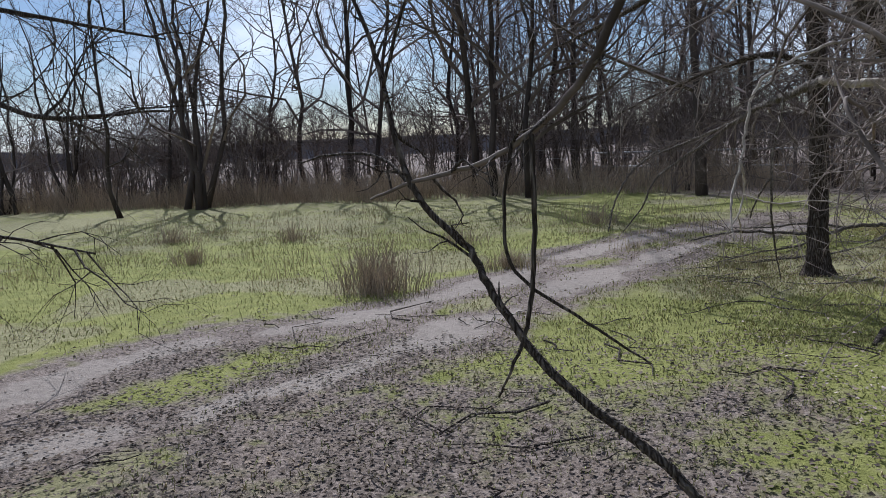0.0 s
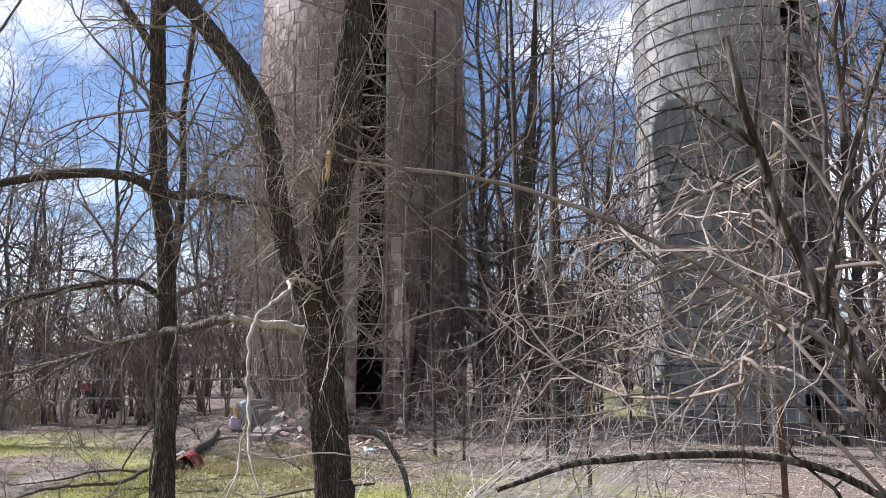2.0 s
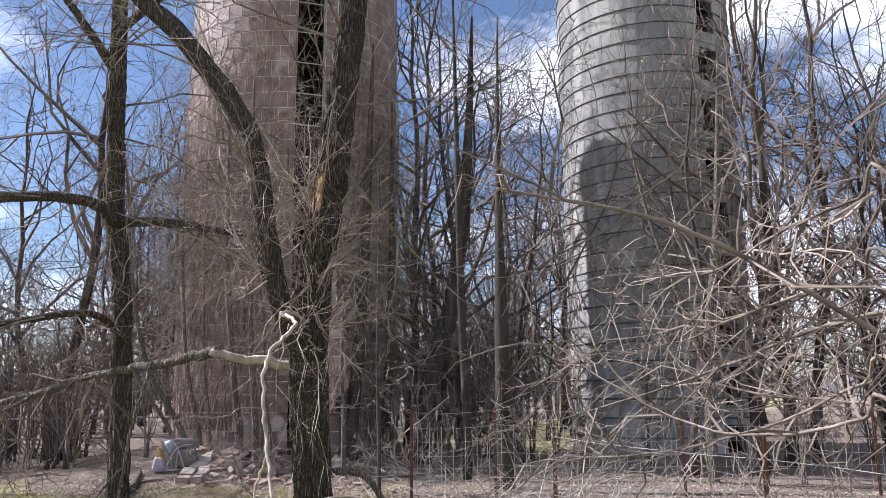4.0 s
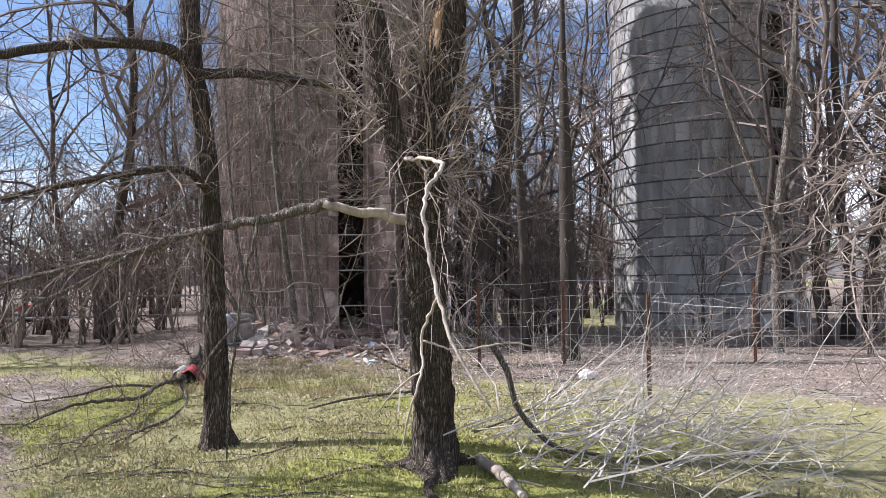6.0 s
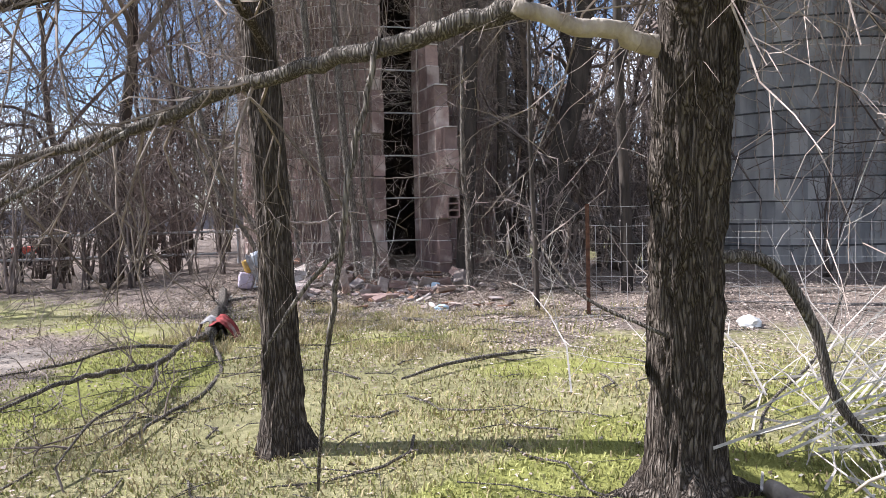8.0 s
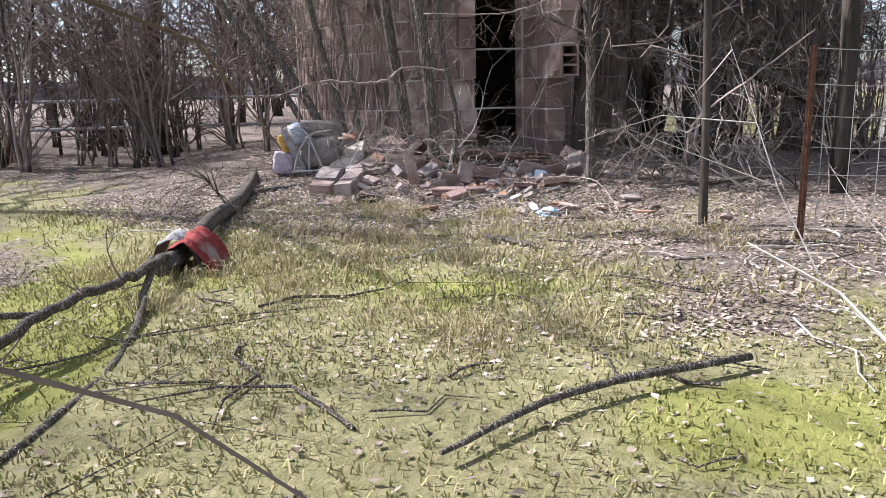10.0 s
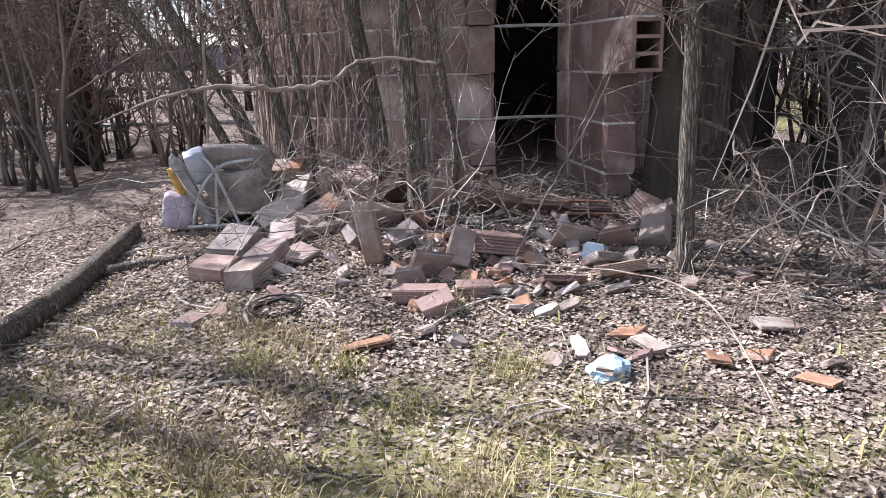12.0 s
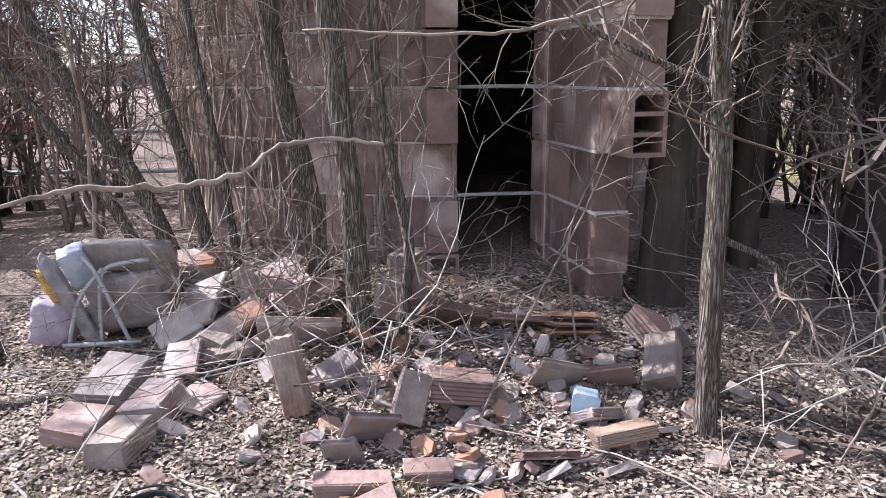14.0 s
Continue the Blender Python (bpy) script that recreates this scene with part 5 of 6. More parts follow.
def crumple(name, x, y, sx, sy, sz, mat, label, category, seed, rz=0, dz=0.0):
    """A crumpled soft thing: a lumpy, folded blob lying on the ground."""
    bm = bmesh.new()
    bmesh.ops.create_icosphere(bm, subdivisions=3, radius=1)
    for v in bm.verts:
        q = v.co * 1.9 + Vector((seed, 0, 0))
        k = 1 + 0.34 * noise.noise(q) + 0.22 * abs(noise.noise(q * 2.6))
        v.co = Vector((v.co.x * sx * k, v.co.y * sy * k, max(-0.25, v.co.z) * sz * k))
    me = bpy.data.meshes.new(name)
    bm.to_mesh(me)
    bm.free()
    me.materials.append(mat)
    ob = new(name, me)
    ob.matrix_world = pose(x, y, height(x, y) + sz * 0.22 + dz, 0, 0, rz)
    return tagged(ob, label, category)


crumple("plastic_bag", 8.14, 8.92, 0.10, 0.07, 0.05, CLOTH_BLUE, "crumpled pale blue plastic bag on the leaves", "bag", 3)
crumple("stone", 7.6, 5.4, 0.13, 0.09, 0.07, WHITE_STONE, "pale rounded stone on the grass", "stone", 8)


def tyre_ring():
    t = thing("tyre", pose(7.64, 10.4, height(7.64, 10.4) + 0.02, 4, -3, 0) @ Matrix.Diagonal((0.78, 0.78, 0.78, 1)), "small black rubber tyre lying flat in leaves", "tyre")
    g = Geo()
    k = 36
    prof = [(0.132, -0.017), (0.123, -0.018), (0.119, 0.0), (0.123, 0.018), (0.132, 0.017), (0.136, 0.0)]
    vs, fs = [], []
    for i in range(k):
        a = 6.2832 * i / k
        for r, z in prof:
            vs.append((r * math.cos(a) * 1.08, r * math.sin(a), z))
    for i in range(k):
        for j in range(6):
            fs.append((i * 6 + j, i * 6 + (j + 1) % 6, ((i + 1) % k) * 6 + (j + 1) % 6, ((i + 1) % k) * 6 + j))
    g.add(vs, fs)
    part("tread", g, RUBBER, t, smooth=True)
    g = Geo()
    g.tube([Vector((0.155 * math.cos(6.2832 * i / 24) * 1.08, 0.155 * math.sin(6.2832 * i / 24), 0.023)) for i in range(25)], [0.005] * 25, 5, cap=False)
    part("bead", g, RUBBER, t, smooth=True)


tyre_ring()


def soft_box(sx, sy, sz, seed, lump=0.12):
    bm = bmesh.new()
    bmesh.ops.create_cube(bm, size=1)
    bmesh.ops.subdivide_edges(bm, edges=bm.edges[:], cuts=7, use_grid_fill=True)
    for v in bm.verts:
        n = v.co.normalized() * 0.62
        c = v.co.lerp(n, 0.35)
        w = 1 + lump * noise.noise(c * 4 + Vector((seed, seed, 0))) + lump * 0.7 * noise.noise(c * 9 + Vector((0, seed, 0)))
        v.co = Vector((c.x * sx * w, c.y * sy * w, c.z * sz * w))
    me = bpy.data.meshes.new("cushion")
    bm.to_mesh(me)
    bm.free()
    me.polygons.foreach_set("use_smooth", [True] * len(me.polygons))
    return me


def wrecked_chair():
    x, y = 8.33, 11.98
    t = thing("folding_chair", pose(x, y, height(x, y), 0, 0, -42), "wrecked camp chair with torn canvas, foam and bent frame", "chair")
    for nm, (sx, sy, sz), (px, py, pz), rot, mat, lab in (
            ("seat", (0.40, 0.34, 0.30), (0.12, 0.0, 0.22), (6, -8, 0), CLOTH_BROWN, "slumped brown canvas seat"),
            ("backrest", (0.42, 0.07, 0.16), (0.14, -0.12, 0.44), (20, 4, 4), CLOTH_BROWN, "brown canvas back flap"),
            ("cover", (0.13, 0.12, 0.20), (-0.10, -0.14, 0.40), (14, -20, 14), CLOTH_PALE, "pale blue-grey torn cover"),
            ("padding", (0.09, 0.08, 0.18), (-0.24, -0.10, 0.30), (0, -20, 20), FOAM, "yellow foam padding"),
            ("headrest", (0.20, 0.18, 0.22), (-0.26, -0.08, 0.10), (0, 10, 0), LILAC, "lilac stuffed headrest"),
            ("strap", (0.07, 0.05, 0.50), (-0.14, -0.17, 0.22), (4, -24, 0), CLOTH_GREY, "grey fabric strap")):
        me = soft_box(sx, sy, sz, len(nm) * 1.7)
        me.materials.append(mat)
        part(nm, me, None, t, lab, m=pose(px, py, pz, *rot))
    for pts in ([(0.0, -0.22, 0.0), (0.02, -0.23, 0.3), (0.06, -0.2, 0.40), (0.25, -0.18, 0.43)], [(0.16, -0.25, -0.02), (0.02, -0.24, 0.36), (-0.06, -0.2, 0.46)], [(-0.16, -0.22, 0.0), (-0.08, -0.24, 0.25), (0.04, -0.22, 0.4)], [(-0.18, -0.24, 0.02), (0.2, -0.26, 0.03)]):
        g = Geo()
        limb(g, [(*p, 0.011) for p in pts], 7, 6)
        part("tube", g, PIPE, t, "scuffed grey metal tube", True)


wrecked_chair()


# ---- fallen log, cloth and dead branches ----
def fallen_log():
    rng = random.Random(401)
    t = thing("log", pose(0, 0, 0), "long fallen trunk lying in grass and leaves", "log")
    z = lambda x, y, d: height(x, y) + d
    main = [(7.85, 12.3, z(7.85, 12.3, 0.05), 0.056), (7.0, 11.39, z(7, 11.4, 0.06), 0.06), (6.23, 10.65, z(6.2, 10.65, 0.09), 0.06), (5.65, 10.02, z(5.65, 10, 0.09), 0.056), (5.2, 9.6, z(5.2, 9.6, 0.09), 0.05)]
    part("trunk", bark_trunk([tuple(p) for p in main], 31, n=26, steps=12, deep=0.08), BARK_GREY, t, "weathered grey trunk", True)
    for c in ([(5.25, 9.63, 0.18, 0.045), (4.8, 9.2, 0.22, 0.036), (4.3, 8.85, 0.25, 0.032), (3.9, 8.62, 0.2, 0.03), (3.3, 8.3, 0.28, 0.024), (2.7, 7.9, 0.35, 0.018), (2.2, 7.7, 0.3, 0.01)],
              [(5.1, 9.5, 0.22, 0.03), (4.75, 9.0, 0.12, 0.026), (4.35, 8.5, 0.07, 0.024), (3.83, 8.11, 0.05, 0.02), (3.3, 7.85, 0.05, 0.016), (2.8, 7.55, 0.06, 0.008)],
              [(4.3, 8.85, 0.24, 0.022), (3.8, 8.9, 0.3, 0.018), (3.3, 8.8, 0.28, 0.014), (2.8, 8.7, 0.3, 0.006)],
              [(3.9, 8.62, 0.2, 0.02), (3.5, 8.2, 0.14, 0.017), (3.0, 8.0, 0.1, 0.013), (2.4, 7.4, 0.1, 0.006)],
              [(6.6, 11.0, 0.2, 0.014), (6.55, 11.1, 0.34, 0.012), (6.5, 11.1, 0.42, 0.006)]):
        g = Geo()
        limb(g, [(x, y, z_, r * 0.68) for x, y, z_, r in c], 8, 7, 0.5, rng)
        part("limb", g, BARK_GREY, t, "bare grey branch", True)
        part("twig_spray", twig_cloud(rng, c, 9, 0.45, 0.006, 2, 3, -0.1), TWIG, t)["kind"] = "stuff"


fallen_log()


def draped_cloth(x, y, z, rz, mats, seed):
    t = thing("cloth", pose(x, y, z, 0, 0, rz), "torn dark red cloth with grey lining over a log", "cloth")
    for k, (mat, w0, off) in enumerate(mats):
        g = Geo()
        n1, n2 = 16, 14
        vs, fs = [], []
        for side in (0, 1):
            for i in range(n1 + 1):
                for j in range(n2 + 1):
                    u, v = i / n1 - 0.5, j / n2
                    s = v * 2 - 0.75
                    px = u * w0 * (1 + 0.3 * noise.noise(Vector((v * 3, seed, k))))
                    py = s * 0.22 + off
                    pz = 0.16 - 0.42 * s * s + 0.035 * noise.noise(Vector((u * 7, v * 6, seed + k))) + 0.02 * noise.noise(Vector((u * 17, v * 15, seed)))
                    vs.append((px, py, max(pz, -0.12 + 0.01 * k) - side * 0.006 + 0.008 * k))
        m0 = (n1 + 1) * (n2 + 1)
        for i in range(n1):
            for j in range(n2):
                a = i * (n2 + 1) + j
                q = (a, a + 1, a + n2 + 2, a + n2 + 1)
                fs.append(q)
                fs.append(tuple(m0 + e for e in q[::-1]))
        g.add(vs, fs)
        part("fold" if k else "sheet", g, mat, t, "red woven face" if k == 0 else "dirty grey lining", True)


draped_cloth(5.56, 9.82, height(5.56, 9.82) + 0.05, 40, [(CLOTH_RED, 0.42, 0.0), (CLOTH_GREY, 0.20, 0.10)], 5)


def ground_sticks():
    rng = random.Random(431)
    t = thing("fallen_twigs", pose(0, 0, 0), "scattered dead sticks on the grass and leaves", "twigs", kind="stuff")
    for mat, count, area in ((BARK_GREY, 150, (2.2, 8.5, 2.6, 9.5)), (TWIG_PALE, 110, (6.0, 12.0, 6.5, 12.5)), (BARK, 60, (-2, 3, 1.2, 6)), (TWIG, 90, (8.5, 14, 3, 9.5)), (TWIG, 90, (7, 11, 11.5, 17))):
        g = Geo()
        for k in range(count):
            x, y = rng.uniform(area[0], area[1]), rng.uniform(area[2], area[3])
            if math.hypot(x - SILO1.x, y - SILO1.y) < R1 + 0.2:
                continue
            a, ln, r = rng.uniform(0, 6.283), rng.uniform(0.15, 0.9), rng.uniform(0.002, 0.008)
            pts = []
            for i in range(5):
                px, py = x + math.cos(a) * ln * i / 4, y + math.sin(a) * ln * i / 4
                pts.append(Vector((px, py, height(px, py) + r + 0.02 * rng.random())))
                a += rng.gauss(0, 0.25)
            g.tube(pts, [r, r, r * 0.9, r * 0.7, r * 0.4], 5, cap=False)
        part("stick_scatter", g, mat, t)["kind"] = "stuff"


ground_sticks()


def brush_heap():
    rng = random.Random(441)
    t = thing("brush_pile", pose(0, 0, 0), "heap of pale dead twigs fallen on the grass", "brush", kind="stuff")
    for k in range(6):
        g = Geo()
        for i in range(24):
            x, y = 3.75 + rng.gauss(0.3, 0.5), 3.95 + rng.gauss(0, 0.45)
            spray(g, rng, (x, y, height(x, y) + rng.uniform(0.02, 0.25)), (rng.uniform(0.1, 1.0), rng.uniform(-0.9, 0.3), rng.uniform(-0.02, 0.42)), rng.uniform(0.6, 1.35), 0.0065, 2, 3, 0.12, 0.7, 3, 4, 0)
        part("twig_spray", g, TWIG_PALE, t)["kind"] = "stuff"


brush_heap()


def rubble_twigs():
    rng = random.Random(443)
    t = thing("twig_heap", pose(0, 0, 0), "dry thin twigs tangled over the rubble heap", "twigs", kind="stuff")
    for mat in (VINE, TWIG_PALE, TWIG):
        g = Geo()
        for i in range(26):
            x, y = 8.75 + rng.gauss(0, 0.4), 11.0 + rng.gauss(0, 0.5)
            spray(g, rng, (x, y, height(x, y) + rng.uniform(0.05, 0.4)), (rng.uniform(-1, 1), rng.uniform(-1, 1), rng.uniform(-0.1, 0.5)), rng.uniform(0.4, 1.0), 0.0045, 2, 3, 0.15, 0.9, 4, 4, 0, 0.002)
        for i in range(16):
            x, y = rng.uniform(9.4, 11.0), rng.uniform(7.2, 9.3)
            spray(g, rng, (x, y, height(x, y) + 0.02), (rng.uniform(-1, 0.4), rng.uniform(-1, 1), rng.uniform(0.2, 0.9)), rng.uniform(0.6, 1.4), 0.008, 2, 3, 0.15, 1.1, 4, 4, 0, 0.003)
        part("twig_spray", g, mat, t)["kind"] = "stuff"


rubble_twigs()
lay_rng = random.Random(7)
g = Geo()
limb(g, [(3.5, 4.66, 0.12, 0.036), (3.36, 4.47, 0.11, 0.036), (3.18, 4.28, 0.09, 0.031), (3.02, 4.12, 0.07, 0.022)], 10, 6, 0.15, lay_rng)
tagged(part("branch", g, DEADWOOD, smooth=True), "short pale barkless branch lying on the grass", "branch")
for c, lab in (([(7.0, 8.7, 0.11, 0.018), (6.9, 8.3, 0.12, 0.017), (6.85, 7.9, 0.11, 0.015), (6.6, 7.5, 0.10, 0.01)], "thin dead branch lying across dry grass"), ([(5.6, 6.55, 0.16, 0.014), (5.0, 6.9, 0.15, 0.013), (4.5, 7.0, 0.12, 0.008)], "thin dead branch lying across mossy grass"),
               ([(9.3, 8.6, 0.16, 0.016), (9.9, 8.2, 0.17, 0.016), (10.8, 7.7, 0.18, 0.01)], "thin dead branch lying across the leaves"), ([(7.4, 11.75, 0.14, 0.03), (7.85, 11.55, 0.15, 0.032), (8.2, 11.45, 0.16, 0.02)], "grey split board-like branch beside the rubble")):
    g = Geo()
    limb(g, c, 7, 6, 0.25, lay_rng)
    tagged(part("branch", g, BARK_GREY, smooth=True), lab, "branch", "dead branches on the ground")

# arching brambles in front of the rubble and beside the sapling
brng = random.Random(451)
for c in ([(9.16, 10.76, 1.22, 0.014), (8.94, 10.85, 1.26, 0.017), (8.63, 10.89, 1.25, 0.02), (8.44, 10.9, 1.15, 0.021), (8.16, 10.95, 1.12, 0.023), (7.84, 11.0, 1.14, 0.02), (7.54, 11.01, 1.12, 0.014), (7.2, 11.1, 1.0, 0.006)],
          [(9.6, 9.95, 0.3, 0.009), (9.55, 9.98, 0.8, 0.008), (9.6, 9.85, 1.2, 0.007), (9.65, 9.7, 1.7, 0.004)], [(8.7, 9.9, 0.1, 0.010), (9.15, 9.95, 0.5, 0.009), (9.6, 9.9, 1.0, 0.007), (9.75, 9.75, 1.6, 0.004)],
          [(9.9, 8.5, 0.1, 0.018), (9.7, 8.45, 0.45, 0.017), (9.55, 8.3, 0.75, 0.016), (9.7, 7.9, 1.1, 0.014), (9.9, 7.5, 1.45, 0.008)], [(9.7, 8.45, 0.5, 0.010), (9.5, 8.6, 0.62, 0.009), (9.3, 8.62, 0.5, 0.008), (9.22, 8.7, 0.25, 0.005)],
          [(10.2, 8.3, 0.1, 0.012), (10.0, 8.1, 0.6, 0.011), (9.6, 7.9, 1.0, 0.010), (9.2, 7.95, 1.25, 0.005)], [(8.0, 8.2, 0.12, 0.005), (8.5, 8.7, 0.30, 0.006), (8.75, 9.2, 0.28, 0.006), (8.7, 9.9, 0.22, 0.004)],
          [(8.4, 12.3, 0.1, 0.02), (8.3, 12.0, 1.2, 0.016), (8.0, 11.5, 1.9, 0.012), (7.6, 11.0, 2.3, 0.006)], [(9.2, 9.25, 1.9, 0.008), (8.9, 9.7, 1.72, 0.010), (8.6, 9.9, 1.68, 0.010), (8.3, 10.3, 1.7, 0.005)]):
    t = thing("bramble", pose(0, 0, 0), "thin arching leafless stem over the rubble", "bramble", "arching stems")
    g = Geo()
    limb(g, [(x, y, z, r * 0.6) for x, y, z, r in c], 6, 7, 0.8, brng)
    part("stem", g, VINE, t, smooth=True)
    part("twig_spray", twig_cloud(brng, c, 9, 0.32, 0.0035, 1, 3, 0.1), VINE, t)["kind"] = "stuff"


# ---- fences ----
def wire_fence(name, line, post_every, post_h, wires, stay, label, r=0.0022, post_r=0.018, post_mat=RUST, wire_mat=WIRE):
    t = thing(name, pose(0, 0, 0), label, "fence")
    spots = []
    for (ax, ay), (bx, by) in zip(line, line[1:]):
        k = max(1, round(math.hypot(bx - ax, by - ay) / post_every))
        spots += [(ax + (bx - ax) * i / k, ay + (by - ay) * i / k) for i in range(k)]
    spots.append(line[-1])
    for x, y in spots:
        g = Geo()
        z = height(x, y)
        h = post_h * (0.92 + 0.16 * noise.noise(Vector((x, y, 2))))
        g.box(pose(x, y, z + h / 2 - 0.15, 0, 90, 20), h + 0.3, post_r * 2.2, post_r * 0.5)
        g.box(pose(x, y, z + h / 2 - 0.15, 0, 90, 110), h + 0.3, post_r * 1.6, post_r * 0.5)
        part("post", g, post_mat, t)
    for wz in wires:
        g = Geo()
        pts = []
        for (ax, ay), (bx, by) in zip(spots, spots[1:]):
            for i in range(4):
                x, y = ax + (bx - ax) * i / 4, ay + (by - ay) * i / 4
                pts.append(Vector((x, y, height(x, y) + wz - 0.03 * math.sin(math.pi * i / 4) + 0.012 * noise.noise(Vector((x * 3, y * 3, wz))))))
        pts.append(Vector((*spots[-1], height(*spots[-1]) + wz)))
        g.tube(pts, [r] * len(pts), 4, cap=False)
        part("wire", g, wire_mat, t)
    if stay:
        g = Geo()
        lo, hi = min(wires), sorted(wires)[-2]
        for (ax, ay), (bx, by) in zip(spots, spots[1:]):
            k = int(math.hypot(bx - ax, by - ay) / stay)
            for i in range(k):
                x, y = ax + (bx - ax) * (i + 0.5) / k, ay + (by - ay) * (i + 0.5) / k
                z = height(x, y)
                j = 0.02 * noise.noise(Vector((x * 7, y * 7, 0)))
                g.tube([Vector((x, y, z + lo)), Vector((x + j, y + j, z + (lo + hi) / 2)), Vector((x, y, z + hi))], [r] * 3, 4, cap=False)
        part("mesh_stay", g, wire_mat, t)["kind"] = "stuff"


wire_fence("wire_fence", [(7.9, 7.0), (8.46, 6.03), (9.77, 3.86), (11.0, 1.6), (12.5, -1.2)], 2.6, 1.25, (0.08, 0.24, 0.40, 0.56, 0.74, 0.92, 1.12), 0.16, "sagging woven wire fence with rusty steel posts", 0.003)
wire_fence("post_fence", [(6.06, 4.24), (4.75, 2.2), (3.6, 0.3)], 2.4, 1.2, (0.95,), 0, "rusty steel posts with one slack wire", 0.003)
wire_fence("field_fence", [(-22, 22.5), (-12, 23.5), (-4, 23.0), (5, 21.5), (9, 19.3)], 2.2, 1.2, (0.3, 0.6, 0.9, 1.15), 0, "thin wire fence along the tree line", 0.004, 0.03, BARK_FAR)


def pipe_fence():
    t = thing("pipe_fence", pose(0, 0, 0), "low grey pipe rail fence behind the tile silo", "fence")
    a, b = Vector((2.5, 24.2, 0)), Vector((11.2, 15.5, 0))
    c = Vector((16.5, 12.4, 0))
    for s, e in ((a, b), (b + Vector((2.5, 1.0, 0)), c)):
        k = max(2, int((e - s).length / 2.4))
        for i in range(k + 1):
            p = s.lerp(e, i / k)
            g = Geo()
            g.tube([Vector((p.x, p.y, -0.1)), Vector((p.x, p.y, 1.02))], [0.035, 0.035], 8)
            part("post", g, PIPE, t)
        for z in (0.98, 0.55):
            g = Geo()
            g.tube([s + Vector((0, 0, z)), e + Vector((0, 0, z))], [0.026, 0.026], 7)
            part("rail", g, PIPE, t)


pipe_fence()


def red_heap():
    x, y = 13.2, 26.4
    t = thing("red_barrel_cart", pose(x, y, height(x, y), 0, 0, 30), "low faded red farm cart far behind the trees", "cart")
    g = Geo()
    g.box(pose(0, 0, 0.45), 0.9, 0.5, 0.2, 0.05)
    part("body", g, RED_PAINT, t)
    for sx in (-0.4, 0.4):
        for sy in (-0.32, 0.32):
            g = Geo()
            g.tube([Vector((sx, sy - 0.06, 0.2)), Vector((sx, sy + 0.06, 0.2))], [0.2, 0.2], 18)
            part("wheel", g, RUBBER, t)


red_heap()


# ---- dead leaves, grass and dry tufts ----
def scatter_leaves():
    rng = random.Random(501)
    g = pale = Geo()
    brown = Geo()

    def leaf(x, y, size):
        z = height(x, y) + rng.uniform(0.002, 0.022)
        a, tilt, roll = rng.uniform(0, 6.283), rng.gauss(0, 0.38), rng.gauss(0, 0.45)
        ux, uy = math.cos(a), math.sin(a)
        ln, wd = size * rng.uniform(0.8, 1.3), size * rng.uniform(0.26, 0.46)
        up = math.sin(tilt) * ln * 0.5
        s = math.sin(roll) * wd
        curl = size * rng.uniform(-0.1, 0.28)
        vx, vy = -uy, ux
        b = len(g.v)
        g.v += [Vector((x - ux * ln / 2, y - uy * ln / 2, z - min(up, 0) * 0 + max(0, -up))), Vector((x + vx * wd, y + vy * wd, z + curl + max(0, s))),
                Vector((x + ux * ln / 2, y + uy * ln / 2, z + max(0, up))), Vector((x - vx * wd, y - vy * wd, z + curl + max(0, -s)))]
        g.f += [(b, b + 1, b + 2), (b, b + 2, b + 3)]

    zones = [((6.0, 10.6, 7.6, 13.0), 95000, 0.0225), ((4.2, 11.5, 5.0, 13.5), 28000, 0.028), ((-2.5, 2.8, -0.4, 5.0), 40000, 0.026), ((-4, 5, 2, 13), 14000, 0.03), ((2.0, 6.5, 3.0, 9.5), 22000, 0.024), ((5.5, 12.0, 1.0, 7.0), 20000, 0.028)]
    for (x0, x1, y0, y1), count, size in zones:
        # Zones near the start take the leaf copy darkened for backlight.
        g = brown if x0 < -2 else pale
        for k in range(count):
            x, y = rng.uniform(x0, x1), rng.uniform(y0, y1)
            d, lv, dr = cover(x, y)
            if rng.random() < lv * (1 - 0.75 * d) * 0.95 + 0.10 and math.hypot(x - SILO1.x, y - SILO1.y) > R1 + 0.05:
                leaf(x, y, size * rng.uniform(0.55, 1.35))
    tagged(part("leaf_litter", brown, LEAF_BACKLIT), "brown dead leaves beside the track, colour darkened as if backlit", "leaves", kind="stuff")
    tagged(part("leaf_litter", pale, LEAF), "carpet of curled tan and grey dead leaves", "leaves", kind="stuff")


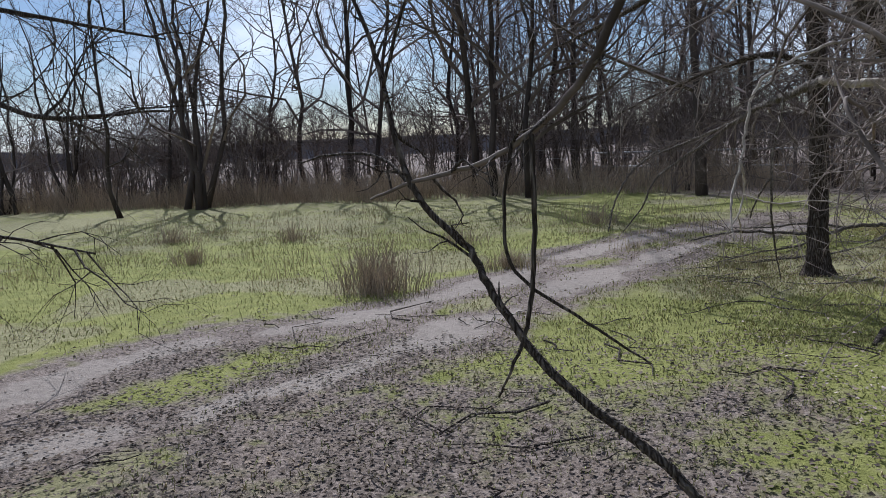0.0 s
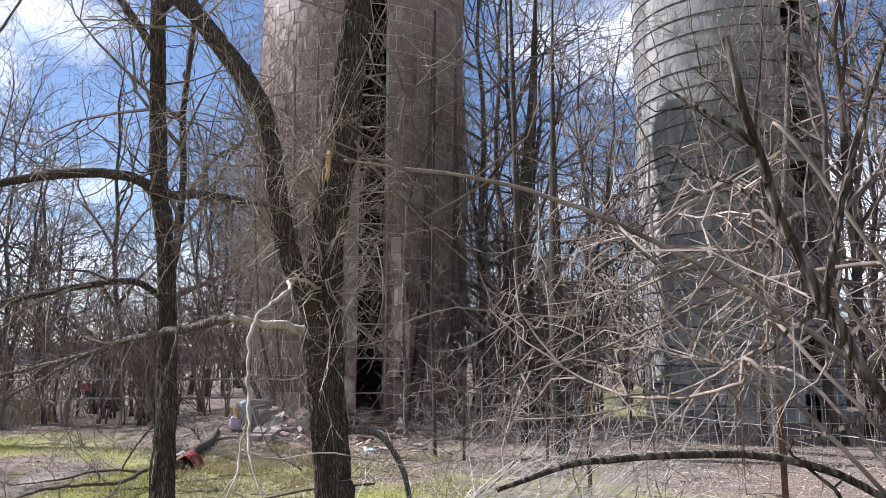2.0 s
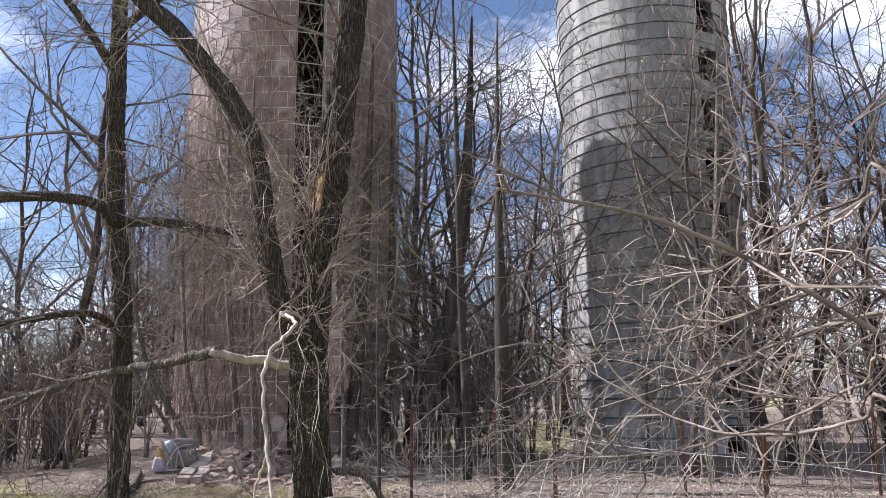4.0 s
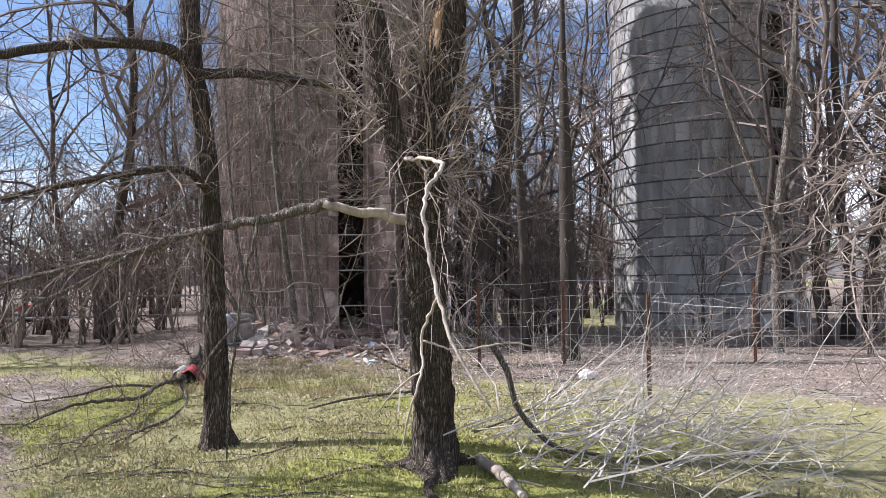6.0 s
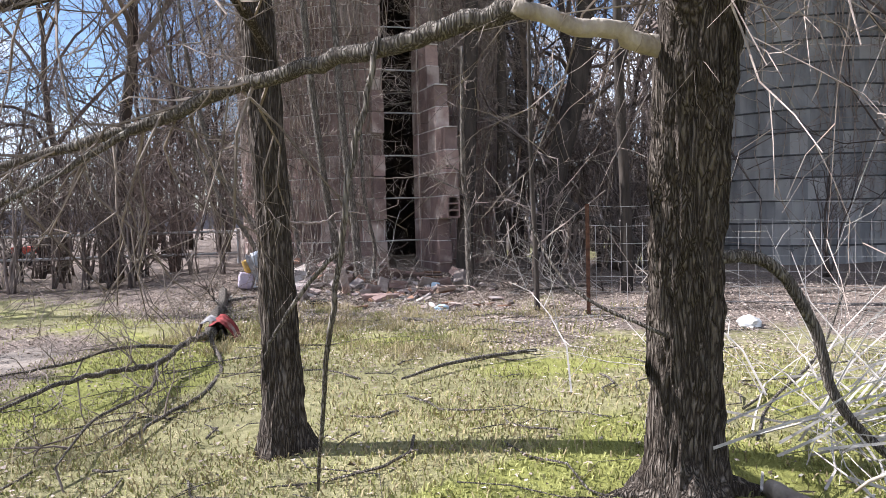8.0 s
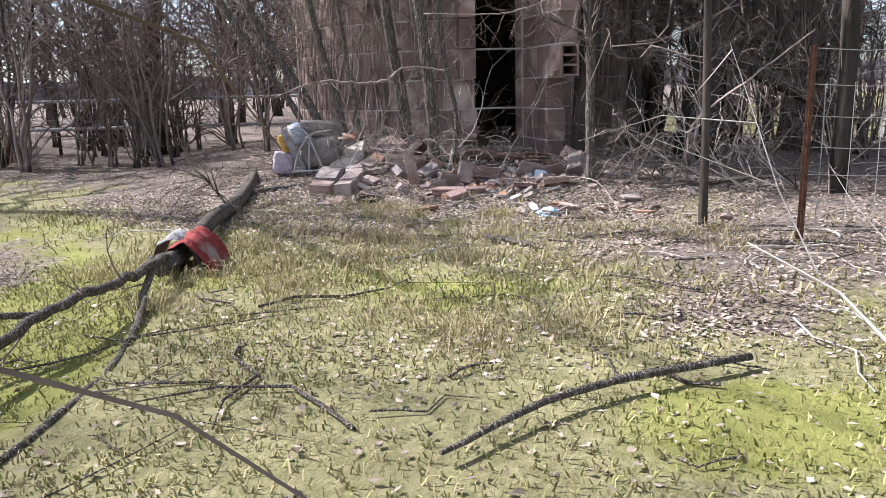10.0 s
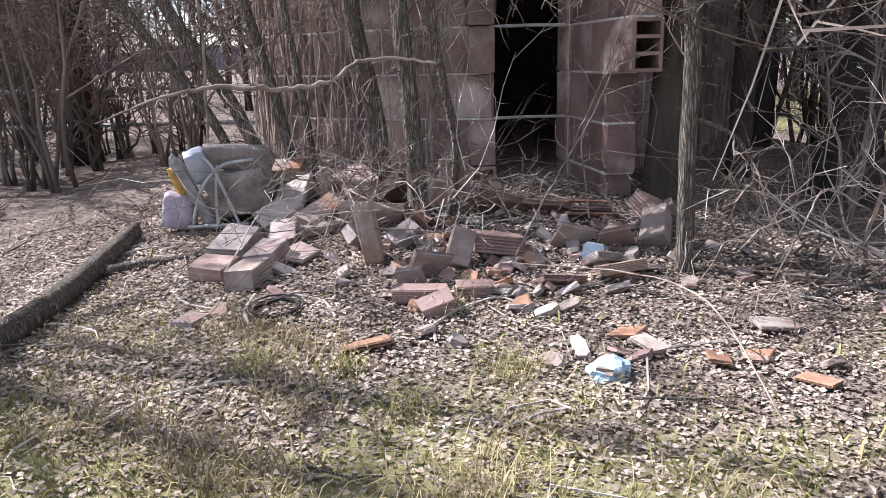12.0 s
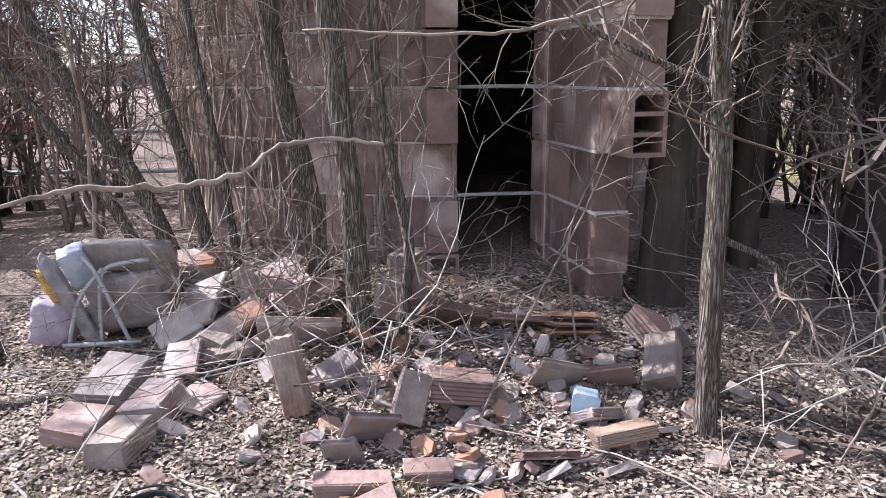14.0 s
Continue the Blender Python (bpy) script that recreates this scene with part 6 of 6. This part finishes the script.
def scatter_grass():
    rng = random.Random(502)
    green, dry = Geo(), Geo()

    def blade(g, x, y, h, w, bend):
        z = height(x, y)
        a = rng.uniform(0, 6.283)
        b = rng.uniform(0, 6.283)
        c, s = math.cos(a) * w, math.sin(a) * w
        k = len(g.v)
        dx, dy = math.cos(b) * h * bend, math.sin(b) * h * bend
        g.v += [Vector((x - c, y - s, z - 0.004)), Vector((x + c, y + s, z - 0.004)), Vector((x + dx * 0.4 + c * 0.7, y + dy * 0.4 + s * 0.7, z + h * 0.65)), Vector((x + dx * 0.4 - c * 0.7, y + dy * 0.4 - s * 0.7, z + h * 0.65)), Vector((x + dx, y + dy, z + h * (1 - 0.35 * min(1, bend))))]
        g.f += [(k, k + 1, k + 2, k + 3), (k + 3, k + 2, k + 4)]

    for (x0, x1, y0, y1), count, hh in [((2.0, 6.6, 4.2, 10.5), 60000, 0.024), ((-1.5, 4.0, 1.0, 7.0), 40000, 0.026), ((-7, 3, 4.5, 13), 50000, 0.026), ((-8, 8, 9, 17), 20000, 0.04), ((5.5, 8.8, 6.5, 12.5), 9000, 0.05)]:
        for k in range(count):
            x, y = rng.uniform(x0, x1), rng.uniform(y0, y1)
            d, lv, dr = cover(x, y)
            p = (1 - d) * (1 - 0.9 * lv)
            clump = noise.noise(Vector((x * 1.6, y * 1.6, 9)))
            if rng.random() > p * (0.55 + 0.9 * clump + 0.15):
                continue
            is_dry = rng.random() < 0.10 + 0.32 * dr
            h = hh * rng.uniform(0.5, 1.5) * (1.25 if is_dry else 1)
            blade(dry if is_dry else green, x, y, h, 0.0022 + h * 0.045, rng.uniform(0.4, 1.3))
    for cx, cy, spread, count in ((7.24, 10.02, 0.07, 220), (7.48, 9.69, 0.05, 150), (7.91, 9.21, 0.08, 240), (7.05, 10.55, 0.28, 1500), (6.9, 11.1, 0.35, 1700), (7.4, 9.3, 0.06, 140), (6.7, 9.6, 0.3, 900)):
        for k in range(count):
            x, y = cx + rng.gauss(0, spread), cy + rng.gauss(0, spread)
            blade(green if rng.random() < 0.6 else dry, x, y, rng.uniform(0.03, 0.11) if spread < 0.1 else rng.uniform(0.015, 0.05), 0.002, rng.uniform(0.4, 1.5))
    tagged(part("grass", green, BLADE), "short patchy green winter grass", "grass", kind="stuff")
    for cx, cy in [(rng.uniform(4.8, 8.2), rng.uniform(7.2, 10.4)) for _ in range(46)]:
        for k in range(90):
            x, y = cx + rng.gauss(0, 0.10), cy + rng.gauss(0, 0.10)
            blade(dry, x, y, rng.uniform(0.05, 0.15), 0.0022, rng.uniform(0.5, 1.6))
    for cx, cy in [(rng.uniform(-9, 3.5), rng.uniform(7.5, 17)) for _ in range(50)]:
        for k in range(45):
            x, y = cx + rng.gauss(0, 0.2), cy + rng.gauss(0, 0.2)
            blade(dry, x, y, rng.uniform(0.08, 0.26), 0.003, rng.uniform(0.1, 0.6))
    tagged(part("dry_grass", dry, STRAW), "dry straw-coloured grass among the green", "grass", kind="stuff")


def tall_tuft(cx, cy, r, h, count, seed):
    rng = random.Random(seed)
    g = Geo()
    for k in range(count):
        a, q = rng.uniform(0, 6.283), abs(rng.gauss(0, 0.55)) * r
        x, y = cx + math.cos(a) * q, cy + math.sin(a) * q
        z = height(x, y)
        hh = h * rng.uniform(0.45, 1.1) * (1 - 0.35 * min(1, q / r))
        d = Vector((math.cos(a) * rng.uniform(0, 0.35) + rng.gauss(0, 0.12), math.sin(a) * rng.uniform(0, 0.35) + rng.gauss(0, 0.12), 1))
        p = Vector((x, y, z - 0.02))
        g.tube([p, p + d * hh * 0.5, p + d * hh + Vector((rng.gauss(0, 0.05), rng.gauss(0, 0.05), -0.03))], [0.0035, 0.003, 0.001], 3, cap=False)
    tagged(part("grass_tuft", g, STRAW_BROWN), "tall clump of brown dry grass beside the track", "grass", "tall dry tufts", kind="stuff")


def weed_band():
    rng = random.Random(503)
    g = Geo()
    for k in range(15000):
        x = rng.uniform(-24, 8)
        y = 19.5 + abs(rng.gauss(0, 3.0)) + 0.8 * noise.noise(Vector((x * 0.4, 0, 5))) - max(0, x) * 0.25
        z = height(x, y)
        h = rng.uniform(0.3, 0.9) * (0.55 + 0.9 * max(0, 0.5 + noise.noise(Vector((x * 0.5, y * 0.5, 1)))))
        d = Vector((rng.gauss(0, 0.25), rng.gauss(0, 0.25), 1))
        p = Vector((x, y, z - 0.02))
        g.tube([p, p + d * h * 0.6, p + d * h + Vector((rng.gauss(0, 0.08), rng.gauss(0, 0.08), -0.04))], [0.006, 0.005, 0.002], 3, cap=False)
    tagged(part("weeds", g, STRAW_BROWN), "band of tall brown dead weeds along the tree line", "weeds", kind="stuff")


scatter_leaves()
scatter_grass()
weed_band()
for cx, cy, r, h, c, s in ((-1.15, 7.0, 0.45, 0.66, 420, 1), (-4.2, 9.2, 0.35, 0.4, 130, 2), (-3.4, 11.2, 0.45, 0.4, 150, 3), (1.6, 12.6, 0.6, 0.4, 180, 4), (-0.6, 10.5, 0.6, 0.35, 160, 5), (-5.6, 11.5, 0.6, 0.4, 160, 6), (0.2, 8.2, 0.3, 0.3, 200, 7)):
    tall_tuft(cx, cy, r, h, c, s)


# ---- wall pieces ----
for whole, m in tile_picks:
    part("tile", tile_full if whole else tile_half, None, tile_silo, m=m)
for m in stave_picks:
    part("stave", stave_me, None, stave_silo, m=m)
